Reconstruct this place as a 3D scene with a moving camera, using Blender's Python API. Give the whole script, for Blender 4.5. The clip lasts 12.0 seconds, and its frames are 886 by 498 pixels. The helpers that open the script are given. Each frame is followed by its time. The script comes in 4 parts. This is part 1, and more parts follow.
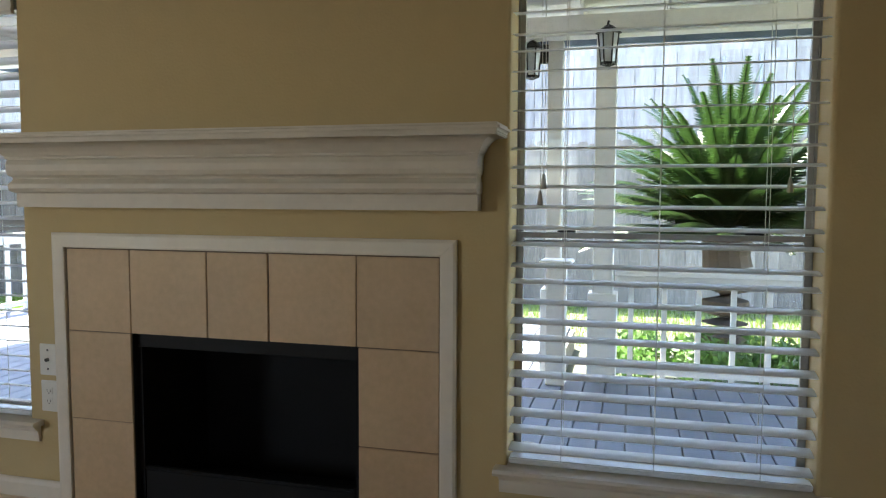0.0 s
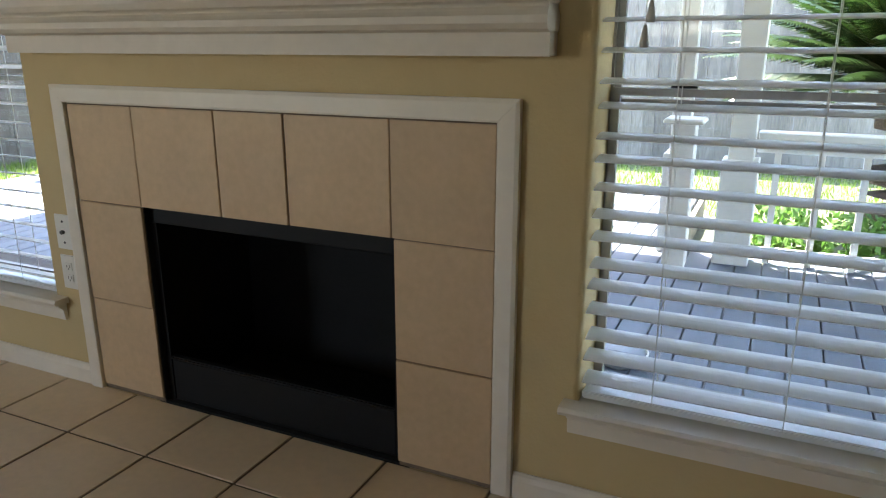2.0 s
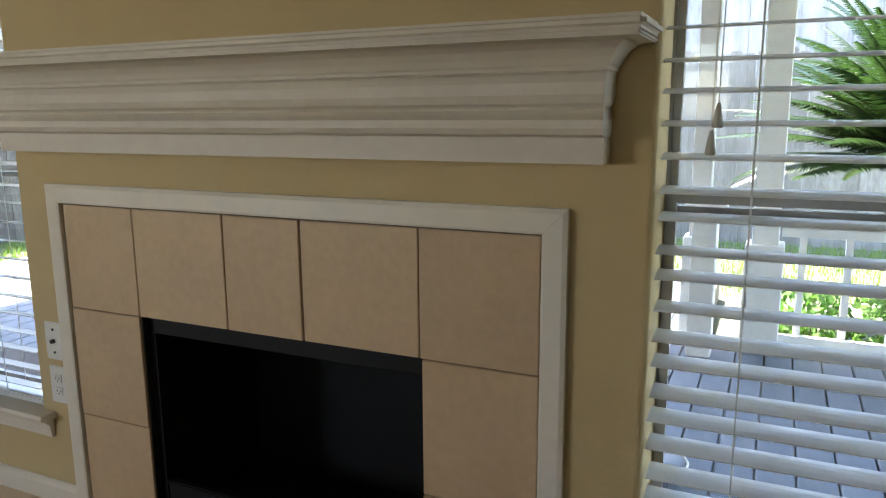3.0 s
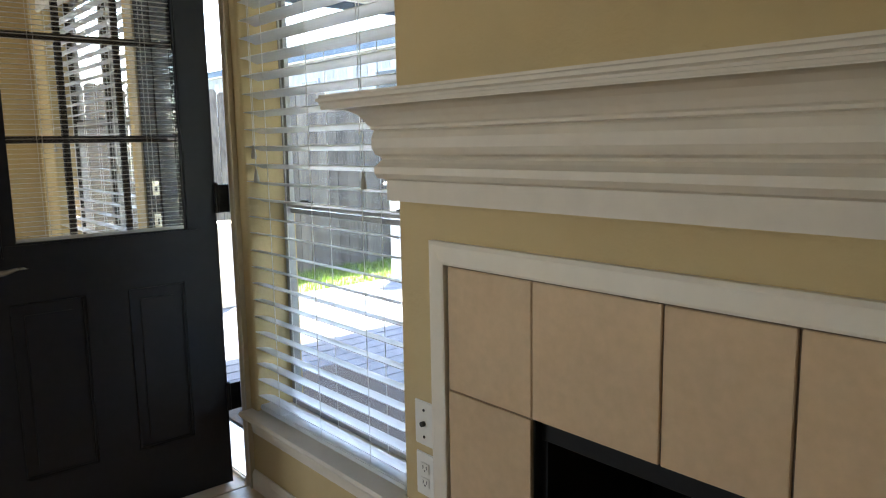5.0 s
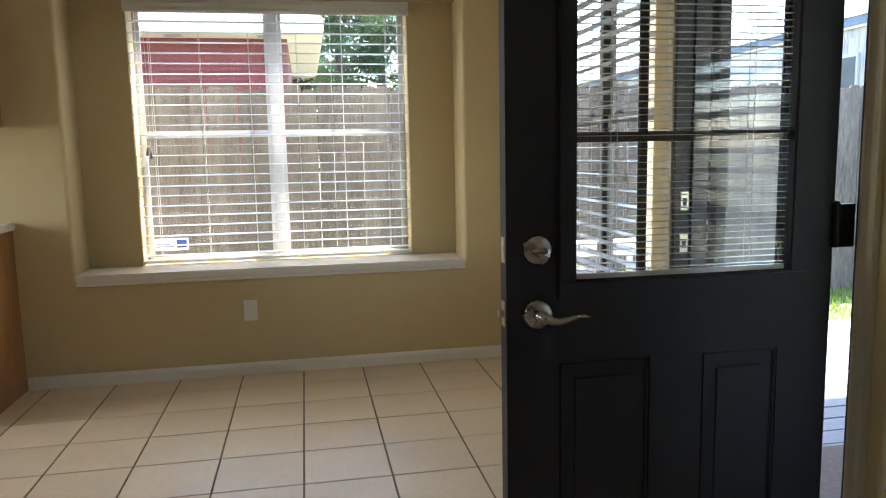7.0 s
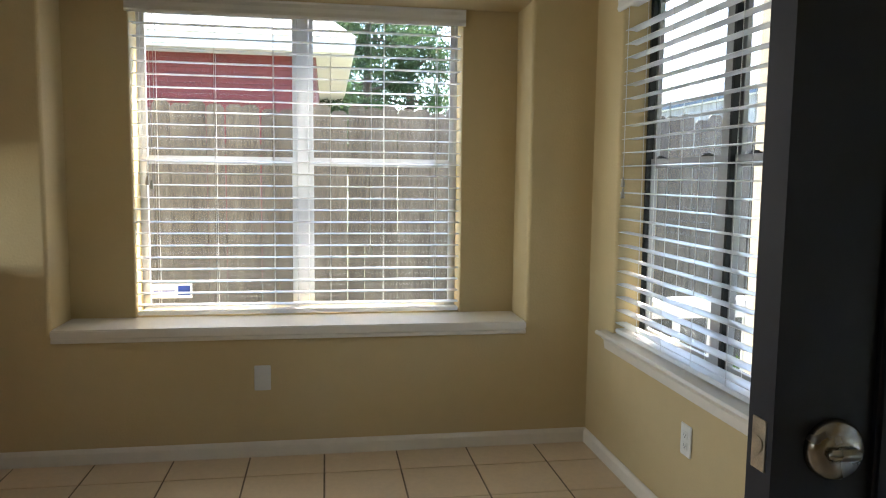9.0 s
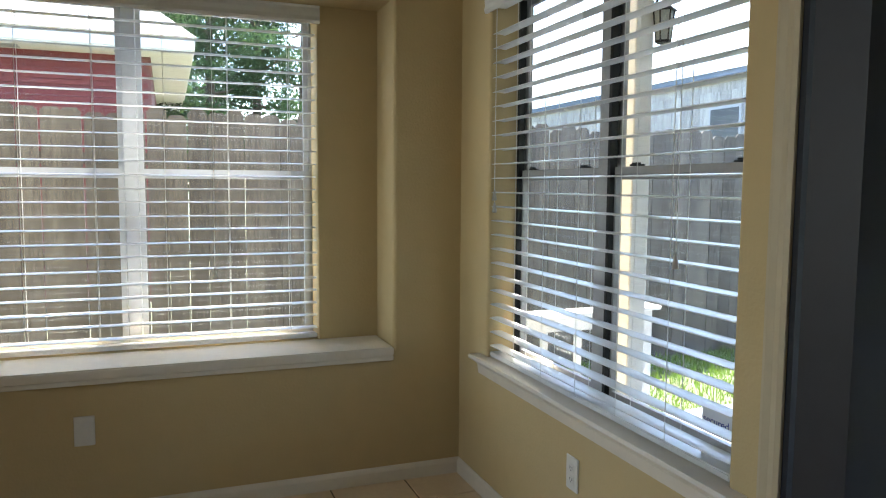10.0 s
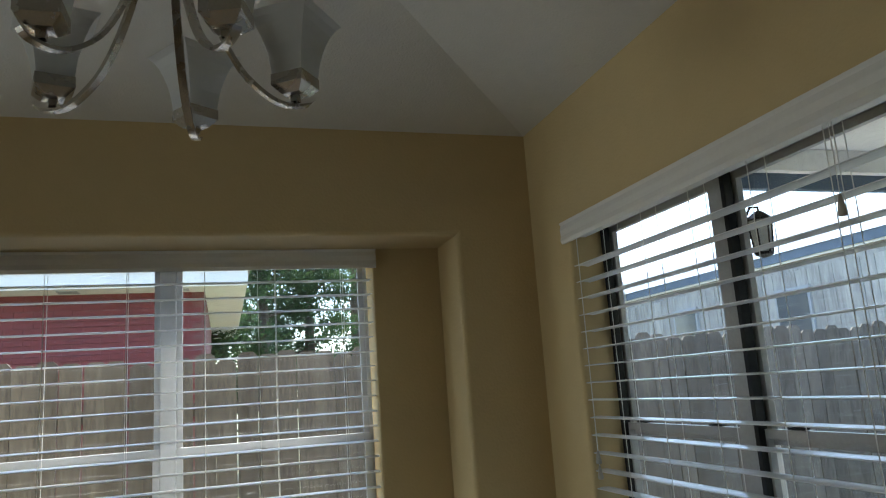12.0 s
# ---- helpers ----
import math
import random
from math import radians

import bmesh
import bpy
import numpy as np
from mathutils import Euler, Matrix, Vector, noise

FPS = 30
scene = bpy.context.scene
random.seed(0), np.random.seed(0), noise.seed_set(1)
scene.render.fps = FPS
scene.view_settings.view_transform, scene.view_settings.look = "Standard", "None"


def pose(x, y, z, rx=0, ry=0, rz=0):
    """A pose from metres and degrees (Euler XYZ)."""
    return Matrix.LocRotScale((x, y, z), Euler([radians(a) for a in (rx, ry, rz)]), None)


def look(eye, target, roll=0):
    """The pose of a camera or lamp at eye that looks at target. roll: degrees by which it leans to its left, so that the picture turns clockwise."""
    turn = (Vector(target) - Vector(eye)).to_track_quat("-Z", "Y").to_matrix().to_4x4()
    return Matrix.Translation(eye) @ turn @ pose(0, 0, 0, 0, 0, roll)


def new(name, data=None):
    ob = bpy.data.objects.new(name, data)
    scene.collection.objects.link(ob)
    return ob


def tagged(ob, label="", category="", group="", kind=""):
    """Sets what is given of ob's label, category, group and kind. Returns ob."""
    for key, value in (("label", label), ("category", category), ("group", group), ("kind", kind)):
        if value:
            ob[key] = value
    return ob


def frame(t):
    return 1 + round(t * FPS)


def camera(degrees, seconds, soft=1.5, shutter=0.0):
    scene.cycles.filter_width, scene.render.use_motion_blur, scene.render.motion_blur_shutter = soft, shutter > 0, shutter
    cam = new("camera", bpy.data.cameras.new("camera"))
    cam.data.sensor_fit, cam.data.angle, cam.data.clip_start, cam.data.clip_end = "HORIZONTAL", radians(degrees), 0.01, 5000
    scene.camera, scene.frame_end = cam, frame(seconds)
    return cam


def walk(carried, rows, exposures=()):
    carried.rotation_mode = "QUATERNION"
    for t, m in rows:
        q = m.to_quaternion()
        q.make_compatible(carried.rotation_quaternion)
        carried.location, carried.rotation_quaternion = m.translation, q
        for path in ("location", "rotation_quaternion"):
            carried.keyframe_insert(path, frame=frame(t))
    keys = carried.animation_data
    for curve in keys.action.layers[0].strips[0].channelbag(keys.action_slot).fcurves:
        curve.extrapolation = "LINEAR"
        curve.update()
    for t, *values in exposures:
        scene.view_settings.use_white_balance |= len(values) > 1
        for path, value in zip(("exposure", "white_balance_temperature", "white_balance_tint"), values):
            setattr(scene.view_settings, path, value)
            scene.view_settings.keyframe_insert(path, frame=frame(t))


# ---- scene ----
cam = camera(62.8, 12.0, soft=1.15)

PATH = [
    (0, (6.01, -2.241, 1.168), (5.499, -0.313, 1.022), 0.2),
    (0.5, (6.012, -1.991, 1.224), (5.729, -0.044, 0.865), -0.2),
    (1, (6.017, -1.774, 1.158), (5.64, 0.097, 0.56), 0.3),
    (1.5, (6.027, -1.66, 1.12), (5.343, 0.124, 0.529), 0.6),
    (2, (6.009, -1.589, 1.153), (5.193, 0.153, 0.603), -0.1),
    (2.5, (5.925, -1.514, 1.18), (5.096, 0.259, 0.77), -0.2),
    (2.7, (5.883, -1.48, 1.198), (5.075, 0.31, 0.819), -0.4),
    (4.3, (5.599, -1.232, 1.248), (4.376, 0.324, 0.962), -0.3),
    (4.5, (5.488, -1.189, 1.254), (4.175, 0.291, 0.962), -0.4),
    (5, (5.264, -1.131, 1.26), (3.765, 0.161, 0.972), -1.0),
    (5.5, (5.022, -1.114, 1.278), (3.327, -0.08, 1.036), -1.3),
    (6, (4.754, -1.166, 1.274), (2.961, -0.32, 1.017), -1.3),
    (6.5, (4.497, -1.233, 1.262), (2.619, -0.602, 0.991), -1.4),
    (7, (4.264, -1.262, 1.264), (2.315, -0.896, 1.002), -1.1),
    (7.5, (4.09, -1.273, 1.271), (2.135, -0.94, 1.012), -0.2),
    (7.7, (4.01, -1.316, 1.293), (2.051, -1.001, 1.045), -1.0),
    (9.3, (3.335, -1.297, 1.353), (1.372, -0.957, 1.179), 1.5),
    (9.5, (3.274, -1.293, 1.368), (1.334, -0.837, 1.2), 0.6),
    (10, (3.125, -1.273, 1.358), (1.262, -0.566, 1.186), 0.4),
    (10.5, (2.936, -1.209, 1.385), (1.114, -0.395, 1.249), -0.4),
    (11, (2.776, -1.158, 1.505), (0.947, -0.347, 1.507), -0.8),
    (11.5, (2.703, -1.214, 1.576), (0.856, -0.477, 1.784), -2.8),
    (12, (2.666, -1.215, 1.591), (0.789, -0.631, 1.964), -3.9),
]
EXPOSURES = [(0, 3.42, 6500, 10), (2.5, 3.7, 6500, 10), (5.5, 3.75, 6500, 10), (7.0, 3.45, 6500, 10), (9.5, 3.15, 6400, 8), (10.5, 2.72, 6300, 6), (12, 2.2, 6250, 5)]
walk(cam, [(t, look(eye, target, roll)) for t, eye, target, roll in PATH], EXPOSURES)

# ---- light ----
SUN = Vector((-0.50, 0.55, 1.55)).normalized()
world = bpy.data.worlds.new("world")
scene.world = world
world.use_nodes = True
wn = world.node_tree.nodes
sky = wn.new("ShaderNodeTexSky")
sky.sky_type, sky.sun_disc = "NISHITA", False
sky.sun_elevation = math.asin(SUN.z)
sky.sun_rotation = math.atan2(SUN.x, SUN.y)
wn["Background"].inputs[1].default_value = 0.15
world.node_tree.links.new(sky.outputs[0], wn["Background"].inputs[0])
sun = new("sun", bpy.data.lights.new("sun", "SUN"))
sun.data.energy, sun.data.angle, sun.data.color = 4.6, radians(0.5), (1.0, 0.95, 0.86)
sun.matrix_world = look(SUN * 30, (0, 0, 0))


def fill_lamp(name, m, w, h, watts, color):
    lamp = new(name, bpy.data.lights.new(name, "AREA"))
    lamp.data.shape, lamp.data.size, lamp.data.size_y = "RECTANGLE", w, h
    lamp.data.energy, lamp.data.color = watts, color
    lamp.matrix_world = m


# unseen area lamp added at the south wall to fill the nook
fill_lamp("unseen_nook_fill", look((0.9, -5.28, 1.5), (0.9, 0, 1.5)), 1.3, 1.0, 5.2, (0.90, 0.96, 1.0))


# ---- materials ----
def material(name, color, rough=0.6, metal=0.0, var=0.12, scale=6.0, bump=0.0, bump_scale=60.0, stretch=(1, 1, 1),
             piece=0.0, second=None, coat=0.0, spec=0.5, grain=25.0):
    m = bpy.data.materials.new(name)
    m.use_nodes = True
    nt = m.node_tree
    n, l = nt.nodes, nt.links
    p = n["Principled BSDF"]
    p.inputs["Roughness"].default_value, p.inputs["Metallic"].default_value = rough, metal
    p.inputs["Coat Weight"].default_value = coat
    p.inputs["Specular IOR Level"].default_value = spec
    tc = n.new("ShaderNodeTexCoord")
    mp = n.new("ShaderNodeMapping")
    mp.inputs["Scale"].default_value = stretch
    l.new(tc.outputs["Object"], mp.inputs[0])
    a = n.new("ShaderNodeTexNoise")
    a.inputs["Scale"].default_value, a.inputs["Detail"].default_value = scale, 5
    b = n.new("ShaderNodeTexNoise")
    b.inputs["Scale"].default_value, b.inputs["Detail"].default_value = scale * grain / 3, 3
    vec = mp.outputs[0]
    if piece:
        oi = n.new("ShaderNodeObjectInfo")
        off = n.new("ShaderNodeVectorMath")
        off.operation = "MULTIPLY_ADD"
        off.inputs[1].default_value = (37, 17, 23)
        l.new(oi.outputs["Random"], off.inputs[0])
        l.new(vec, off.inputs[2])
        vec = off.outputs[0]
    l.new(vec, a.inputs[0])
    l.new(vec, b.inputs[0])
    ramp = n.new("ShaderNodeMix")
    ramp.data_type = "RGBA"
    c2 = second or tuple(min(1, c * (1 + var)) for c in color)
    c1 = color if second else tuple(c * (1 - var) for c in color)
    ramp.inputs["A"].default_value, ramp.inputs["B"].default_value = (*c1, 1), (*c2, 1)
    mixf = n.new("ShaderNodeMath")
    mixf.operation = "MULTIPLY_ADD"
    mixf.inputs[1].default_value = 0.5
    half = n.new("ShaderNodeMath")
    half.operation = "MULTIPLY"
    half.inputs[1].default_value = 0.5
    l.new(b.outputs[0], half.inputs[0])
    l.new(a.outputs[0], mixf.inputs[0])
    l.new(half.outputs[0], mixf.inputs[2])
    sharp = n.new("ShaderNodeMapRange")
    sharp.inputs["From Min"].default_value, sharp.inputs["From Max"].default_value = 0.32, 0.68
    l.new(mixf.outputs[0], sharp.inputs[0])
    l.new(sharp.outputs[0], ramp.inputs["Factor"])
    out = ramp.outputs["Result"]
    if piece:
        hs = n.new("ShaderNodeHueSaturation")
        mr = n.new("ShaderNodeMapRange")
        mr.inputs["To Min"].default_value, mr.inputs["To Max"].default_value = 1 - piece, 1 + piece
        l.new(oi.outputs["Random"], mr.inputs[0])
        l.new(mr.outputs[0], hs.inputs["Value"])
        l.new(out, hs.inputs["Color"])
        out = hs.outputs[0]
    l.new(out, p.inputs["Base Color"])
    rv = n.new("ShaderNodeMapRange")
    rv.inputs["To Min"].default_value, rv.inputs["To Max"].default_value = max(0, rough - 0.08), min(1, rough + 0.08)
    l.new(a.outputs[0], rv.inputs[0])
    l.new(rv.outputs[0], p.inputs["Roughness"])
    if bump:
        bt = n.new("ShaderNodeTexNoise")
        bt.inputs["Scale"].default_value, bt.inputs["Detail"].default_value = bump_scale, 4
        l.new(vec, bt.inputs[0])
        bp = n.new("ShaderNodeBump")
        bp.inputs["Strength"].default_value, bp.inputs["Distance"].default_value = bump, 0.004
        l.new(bt.outputs[0], bp.inputs["Height"])
        l.new(bp.outputs[0], p.inputs["Normal"])
    return m


def glass_material(name, tint=(1, 1, 1)):
    m = bpy.data.materials.new(name)
    m.use_nodes = True
    n, l = m.node_tree.nodes, m.node_tree.links
    n.remove(n["Principled BSDF"])
    tr, gl, mx, lw, pw, ad = (n.new("ShaderNodeBsdfTransparent"), n.new("ShaderNodeBsdfGlossy"), n.new("ShaderNodeMixShader"),
                              n.new("ShaderNodeLayerWeight"), n.new("ShaderNodeMath"), n.new("ShaderNodeMath"))
    tr.inputs[0].default_value = (*tint, 1)
    gl.inputs["Roughness"].default_value = 0.01
    pw.operation, pw.inputs[1].default_value = "POWER", 5.0
    ad.operation, ad.inputs[1].default_value, ad.inputs[2].default_value = "MULTIPLY_ADD", 0.5, 0.025
    l.new(lw.outputs["Facing"], pw.inputs[0])
    l.new(pw.outputs[0], ad.inputs[0])
    l.new(ad.outputs[0], mx.inputs[0])
    l.new(tr.outputs[0], mx.inputs[1])
    l.new(gl.outputs[0], mx.inputs[2])
    l.new(mx.outputs[0], n["Material Output"].inputs[0])
    return m


def translucent(name, color, amount, rough=0.5, var=0.1, scale=8.0, grain=25.0):
    m = material(name, color, rough, var=var, scale=scale, grain=grain)
    n, l = m.node_tree.nodes, m.node_tree.links
    p = n["Principled BSDF"]
    t, mx = n.new("ShaderNodeBsdfTranslucent"), n.new("ShaderNodeMixShader")
    src = p.inputs["Base Color"].links[0].from_socket
    l.new(src, t.inputs[0])
    mx.inputs[0].default_value = amount
    l.new(p.outputs[0], mx.inputs[1])
    l.new(t.outputs[0], mx.inputs[2])
    l.new(mx.outputs[0], n["Material Output"].inputs[0])
    return m


WALL = material("wall_paint", (0.55, 0.42, 0.215), 0.75, var=0.03, scale=1.5, bump=0.35, bump_scale=90)
CEIL = material("ceiling_paint", (0.62, 0.60, 0.55), 0.9, var=0.03, scale=2, bump=0.4, bump_scale=120)
TRIM = material("trim_paint", (0.74, 0.675, 0.57), 0.42, var=0.04, scale=3, bump=0.08, bump_scale=40)
MANTEL = material("mantel_paint", (0.64, 0.575, 0.485), 0.5, var=0.05, scale=3, bump=0.12, bump_scale=30)
TILE = material("hearth_tile", (0.56, 0.395, 0.235), 0.5, var=0.09, scale=5, piece=0.05, bump=0.06, bump_scale=50)
FLOORTILE = material("floor_tile", (0.71, 0.55, 0.37), 0.40, var=0.06, scale=5, piece=0.04)
GROUT = material("grout", (0.20, 0.15, 0.105), 0.95, var=0.3, scale=9)
CASING = material("cream_casing_paint", (0.50, 0.42, 0.28), 0.5, var=0.04, scale=3)
SOOT = material("firebox_soot", (0.003, 0.003, 0.003), 0.85, var=0.4, scale=7)
IRON = material("firebox_metal", (0.004, 0.004, 0.0045), 0.6, var=0.3, scale=9, spec=0.25)
DOOR = material("black_door_paint", (0.013, 0.014, 0.021), 0.45, var=0.2, scale=4, spec=0.35, bump=0.05, bump_scale=40)
NICKEL = material("satin_nickel", (0.40, 0.375, 0.335), 0.27, 1.0, var=0.06, scale=20)
STEEL = material("worn_steel", (0.6, 0.55, 0.45), 0.35, 1.0, var=0.2, scale=60)
DARKMETAL = material("dark_metal", (0.02, 0.02, 0.02), 0.4, 0.7, var=0.2, scale=20)
SLAT = translucent("blind_slat", (0.86, 0.86, 0.85), 0.25, 0.25, var=0.02, scale=10)
VALANCE = material("blind_valance", (0.72, 0.70, 0.65), 0.45, var=0.03, scale=8)
CORD = material("blind_cord", (0.75, 0.74, 0.7), 0.8, var=0.05)
TASSEL = material("tassel_plastic", (0.42, 0.39, 0.33), 0.5, var=0.1)
ALU = material("bronze_aluminium", (0.36, 0.35, 0.335), 0.4, 0.2, var=0.1, scale=12)
VINYL = material("window_frame_white", (0.46, 0.47, 0.48), 0.4, var=0.05)
PLATE = material("switch_plate_plastic", (0.76, 0.74, 0.68), 0.35, var=0.03)
SLOT = material("socket_slots", (0.03, 0.03, 0.03), 0.6)
WOOD = material("oak_cabinet", (0.36, 0.17, 0.06), 0.38, var=0.3, scale=4, stretch=(6, 6, 0.6), bump=0.1, bump_scale=30)
COUNTER = material("counter_laminate", (0.72, 0.70, 0.66), 0.35, var=0.04, scale=20)
PANE = glass_material("pane_glass")
FROST = translucent("frosted_shade_glass", (0.74, 0.74, 0.73), 0.6, 0.35, var=0.02)
DECK = material("deck_board_paint", (0.122, 0.142, 0.178), 0.6, var=0.2, scale=3, stretch=(5, 0.7, 5), piece=0.16, bump=0.25, bump_scale=25)
OUTWHITE = material("outdoor_white_paint", (0.74, 0.73, 0.70), 0.6, var=0.07, scale=4, bump=0.1, bump_scale=30)
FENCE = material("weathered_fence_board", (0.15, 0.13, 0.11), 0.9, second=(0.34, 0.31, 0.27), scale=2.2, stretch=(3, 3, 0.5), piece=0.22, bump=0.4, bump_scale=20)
# darker copy of the fence boards; the west side's shade is in the colour
SHADEDFENCE = material("shade_darkened_fence_board", (0.060, 0.052, 0.045), 0.9, second=(0.19, 0.17, 0.145), scale=2.2, stretch=(3, 3, 0.5), piece=0.22, bump=0.4, bump_scale=20)
GRASS = material("lawn_grass", (0.075, 0.085, 0.045), 0.9, second=(0.13, 0.135, 0.085), scale=1.2, grain=60)
BLADE = translucent("grass_blade", (0.17, 0.27, 0.045), 0.35, 0.6, var=0.35, scale=2)
LEAF = translucent("sago_leaf", (0.020, 0.044, 0.009), 0.35, 0.32, var=0.4, scale=3)
BUSHLEAF = translucent("shrub_leaf", (0.10, 0.22, 0.035), 0.4, 0.5, var=0.4, scale=3)
PINELEAF = translucent("tree_leaf", (0.05, 0.09, 0.035), 0.3, 0.6, var=0.45, scale=0.8)
BARK = material("bark", (0.10, 0.075, 0.055), 0.95, var=0.4, scale=8, bump=0.8, bump_scale=25)
REDSIDE = material("red_brick_paint", (0.17, 0.040, 0.042), 0.85, var=0.2, scale=3, piece=0.12)
MORTAR = material("mortar", (0.19, 0.085, 0.08), 0.95, var=0.15)
SHINGLE = material("roof_shingle", (0.20, 0.19, 0.19), 0.9, var=0.3, scale=8, piece=0.15)
BLUEROOF = material("blue_grey_shingle", (0.13, 0.17, 0.23), 0.9, var=0.25, scale=6)
GREYSIDE = material("weathered_grey_siding", (0.22, 0.215, 0.21), 0.9, second=(0.50, 0.49, 0.46), scale=0.8, stretch=(3, 3, 0.4), piece=0.15, bump=0.2)
DARKGLASS = material("far_window_glass", (0.10, 0.11, 0.12), 0.1, var=0.1)
PIPE = material("grey_pipe", (0.35, 0.37, 0.40), 0.5, var=0.1)
SIGNWHITE = material("sign_white", (0.75, 0.76, 0.78), 0.4, var=0.03)
SIGNBLUE = material("sign_blue", (0.02, 0.05, 0.25), 0.4, var=0.03)
LAMPGLASS = material("seeded_lantern_glass", (0.40, 0.43, 0.44), 0.15, var=0.15, scale=40)
MATBROWN = material("door_mat", (0.10, 0.085, 0.075), 0.95, var=0.3, scale=40, bump=0.5, bump_scale=200)


# ---- building blocks ----
def mesh_of(name, bm, mat, smooth=False):
    me = bpy.data.meshes.new(name)
    bmesh.ops.recalc_face_normals(bm, faces=bm.faces)
    bm.to_mesh(me)
    bm.free()
    if mat:
        me.materials.append(mat)
    if smooth:
        for f in me.polygons:
            f.use_smooth = True
    return me


def part(name, bm, mat, parent, label="", smooth=False):
    ob = new(name, mesh_of(name, bm, mat, smooth) if isinstance(bm, bmesh.types.BMesh) else bm)
    ob.parent = parent
    if label:
        tagged(ob, label)
    return ob


def thing(name, at, label, category, group="", kind=""):
    ob = new(name)
    ob.location = at
    ob.empty_display_size = 0.1
    return tagged(ob, label, category, group, kind)


def whole(name, bm, mat, label, category, kind="", group="", smooth=False):
    return tagged(new(name, mesh_of(name, bm, mat, smooth)), label, category, group, kind)


def box(bm, x0, x1, y0, y1, z0, z1, bevel=0.0, seg=1):
    r = bmesh.ops.create_cube(bm, size=1, matrix=Matrix.LocRotScale(
        ((x0 + x1) / 2, (y0 + y1) / 2, (z0 + z1) / 2), None, (abs(x1 - x0), abs(y1 - y0), abs(z1 - z0))))
    if bevel:
        es = list({e for v in r["verts"] for e in v.link_edges})
        bmesh.ops.bevel(bm, geom=es, offset=bevel, segments=seg, affect="EDGES", clamp_overlap=True)
    return bm


def boxed(x0, x1, y0, y1, z0, z1, bevel=0.0, seg=1):
    return box(bmesh.new(), x0, x1, y0, y1, z0, z1, bevel, seg)


def rod(bm, a, b, r0, r1=None, n=8):
    a, b = Vector(a), Vector(b)
    d = b - a
    m = Matrix.Translation((a + b) / 2) @ d.to_track_quat("Z", "Y").to_matrix().to_4x4()
    bmesh.ops.create_cone(bm, cap_ends=True, segments=n, radius1=r0, radius2=r0 if r1 is None else r1, depth=d.length, matrix=m)
    return bm


def tube(bm, pts, r, n=6):
    """A round rod bent along pts."""
    rings = []
    for i, p in enumerate(pts):
        p = Vector(p)
        d = (Vector(pts[min(i + 1, len(pts) - 1)]) - Vector(pts[max(i - 1, 0)])).normalized()
        q = d.to_track_quat("Z", "Y")
        rr = r[i] if isinstance(r, (list, tuple)) else r
        rings.append([bm.verts.new(p + q @ Vector((rr * math.cos(2 * math.pi * k / n), rr * math.sin(2 * math.pi * k / n), 0))) for k in range(n)])
    for u, w in zip(rings, rings[1:]):
        for k in range(n):
            bm.faces.new((u[k], u[(k + 1) % n], w[(k + 1) % n], w[k]))
    bm.faces.new(rings[0][::-1])
    bm.faces.new(rings[-1])
    return bm


def profile_run(bm, prof, a, b, out):
    """Sweeps a profile of (depth, height) from a to b; depth goes along out."""
    a, b, out = Vector(a), Vector(b), Vector(out)
    ra = [bm.verts.new(a + out * d + Vector((0, 0, h))) for d, h in prof]
    rb = [bm.verts.new(b + out * d + Vector((0, 0, h))) for d, h in prof]
    k = len(prof)
    for i in range(k):
        bm.faces.new((ra[i], ra[(i + 1) % k], rb[(i + 1) % k], rb[i]))
    bm.faces.new(ra[::-1])
    bm.faces.new(rb)
    return bm


def wall_with_openings(us, ws, holes, place, bull=0.014):
    """A solid wall with openings. us, ws: grid lines; holes: (u0, u1, w0, w1); place(u, w, s) gives the point, s 0 inside, 1 outside."""
    bm = bmesh.new()
    vs = {}

    def v(i, j, s):
        if (i, j, s) not in vs:
            vs[i, j, s] = bm.verts.new(place(us[i], ws[j], s))
        return vs[i, j, s]

    def solid(i, j):
        if not (0 <= i < len(us) - 1 and 0 <= j < len(ws) - 1):
            return False
        u, w = (us[i] + us[i + 1]) / 2, (ws[j] + ws[j + 1]) / 2
        return not any(a < u < b and c < w < d for a, b, c, d in holes)
    for i in range(len(us) - 1):
        for j in range(len(ws) - 1):
            if not solid(i, j):
                continue
            for s in (0, 1):
                bm.faces.new((v(i, j, s), v(i + 1, j, s), v(i + 1, j + 1, s), v(i, j + 1, s)))
            for di, dj, p, q in ((-1, 0, (i, j), (i, j + 1)), (1, 0, (i + 1, j), (i + 1, j + 1)), (0, -1, (i, j), (i + 1, j)), (0, 1, (i, j + 1), (i + 1, j + 1))):
                if not solid(i + di, j + dj):
                    bm.faces.new((v(*p, 0), v(*q, 0), v(*q, 1), v(*p, 1)))
    bmesh.ops.recalc_face_normals(bm, faces=bm.faces)
    if bull:
        lo_u, hi_u, lo_w, hi_w = us[0], us[-1], ws[0], ws[-1]
        inner = {vs[k] for k in vs if k[2] == 0 and lo_u < us[k[0]] < hi_u and lo_w < ws[k[1]] < hi_w}
        es = [e for e in bm.edges if e.verts[0] in inner and e.verts[1] in inner and len(e.link_faces) == 2 and e.calc_face_angle(0) > 1]
        bmesh.ops.bevel(bm, geom=es, offset=bull, segments=4, affect="EDGES", profile=0.5)
    return bm


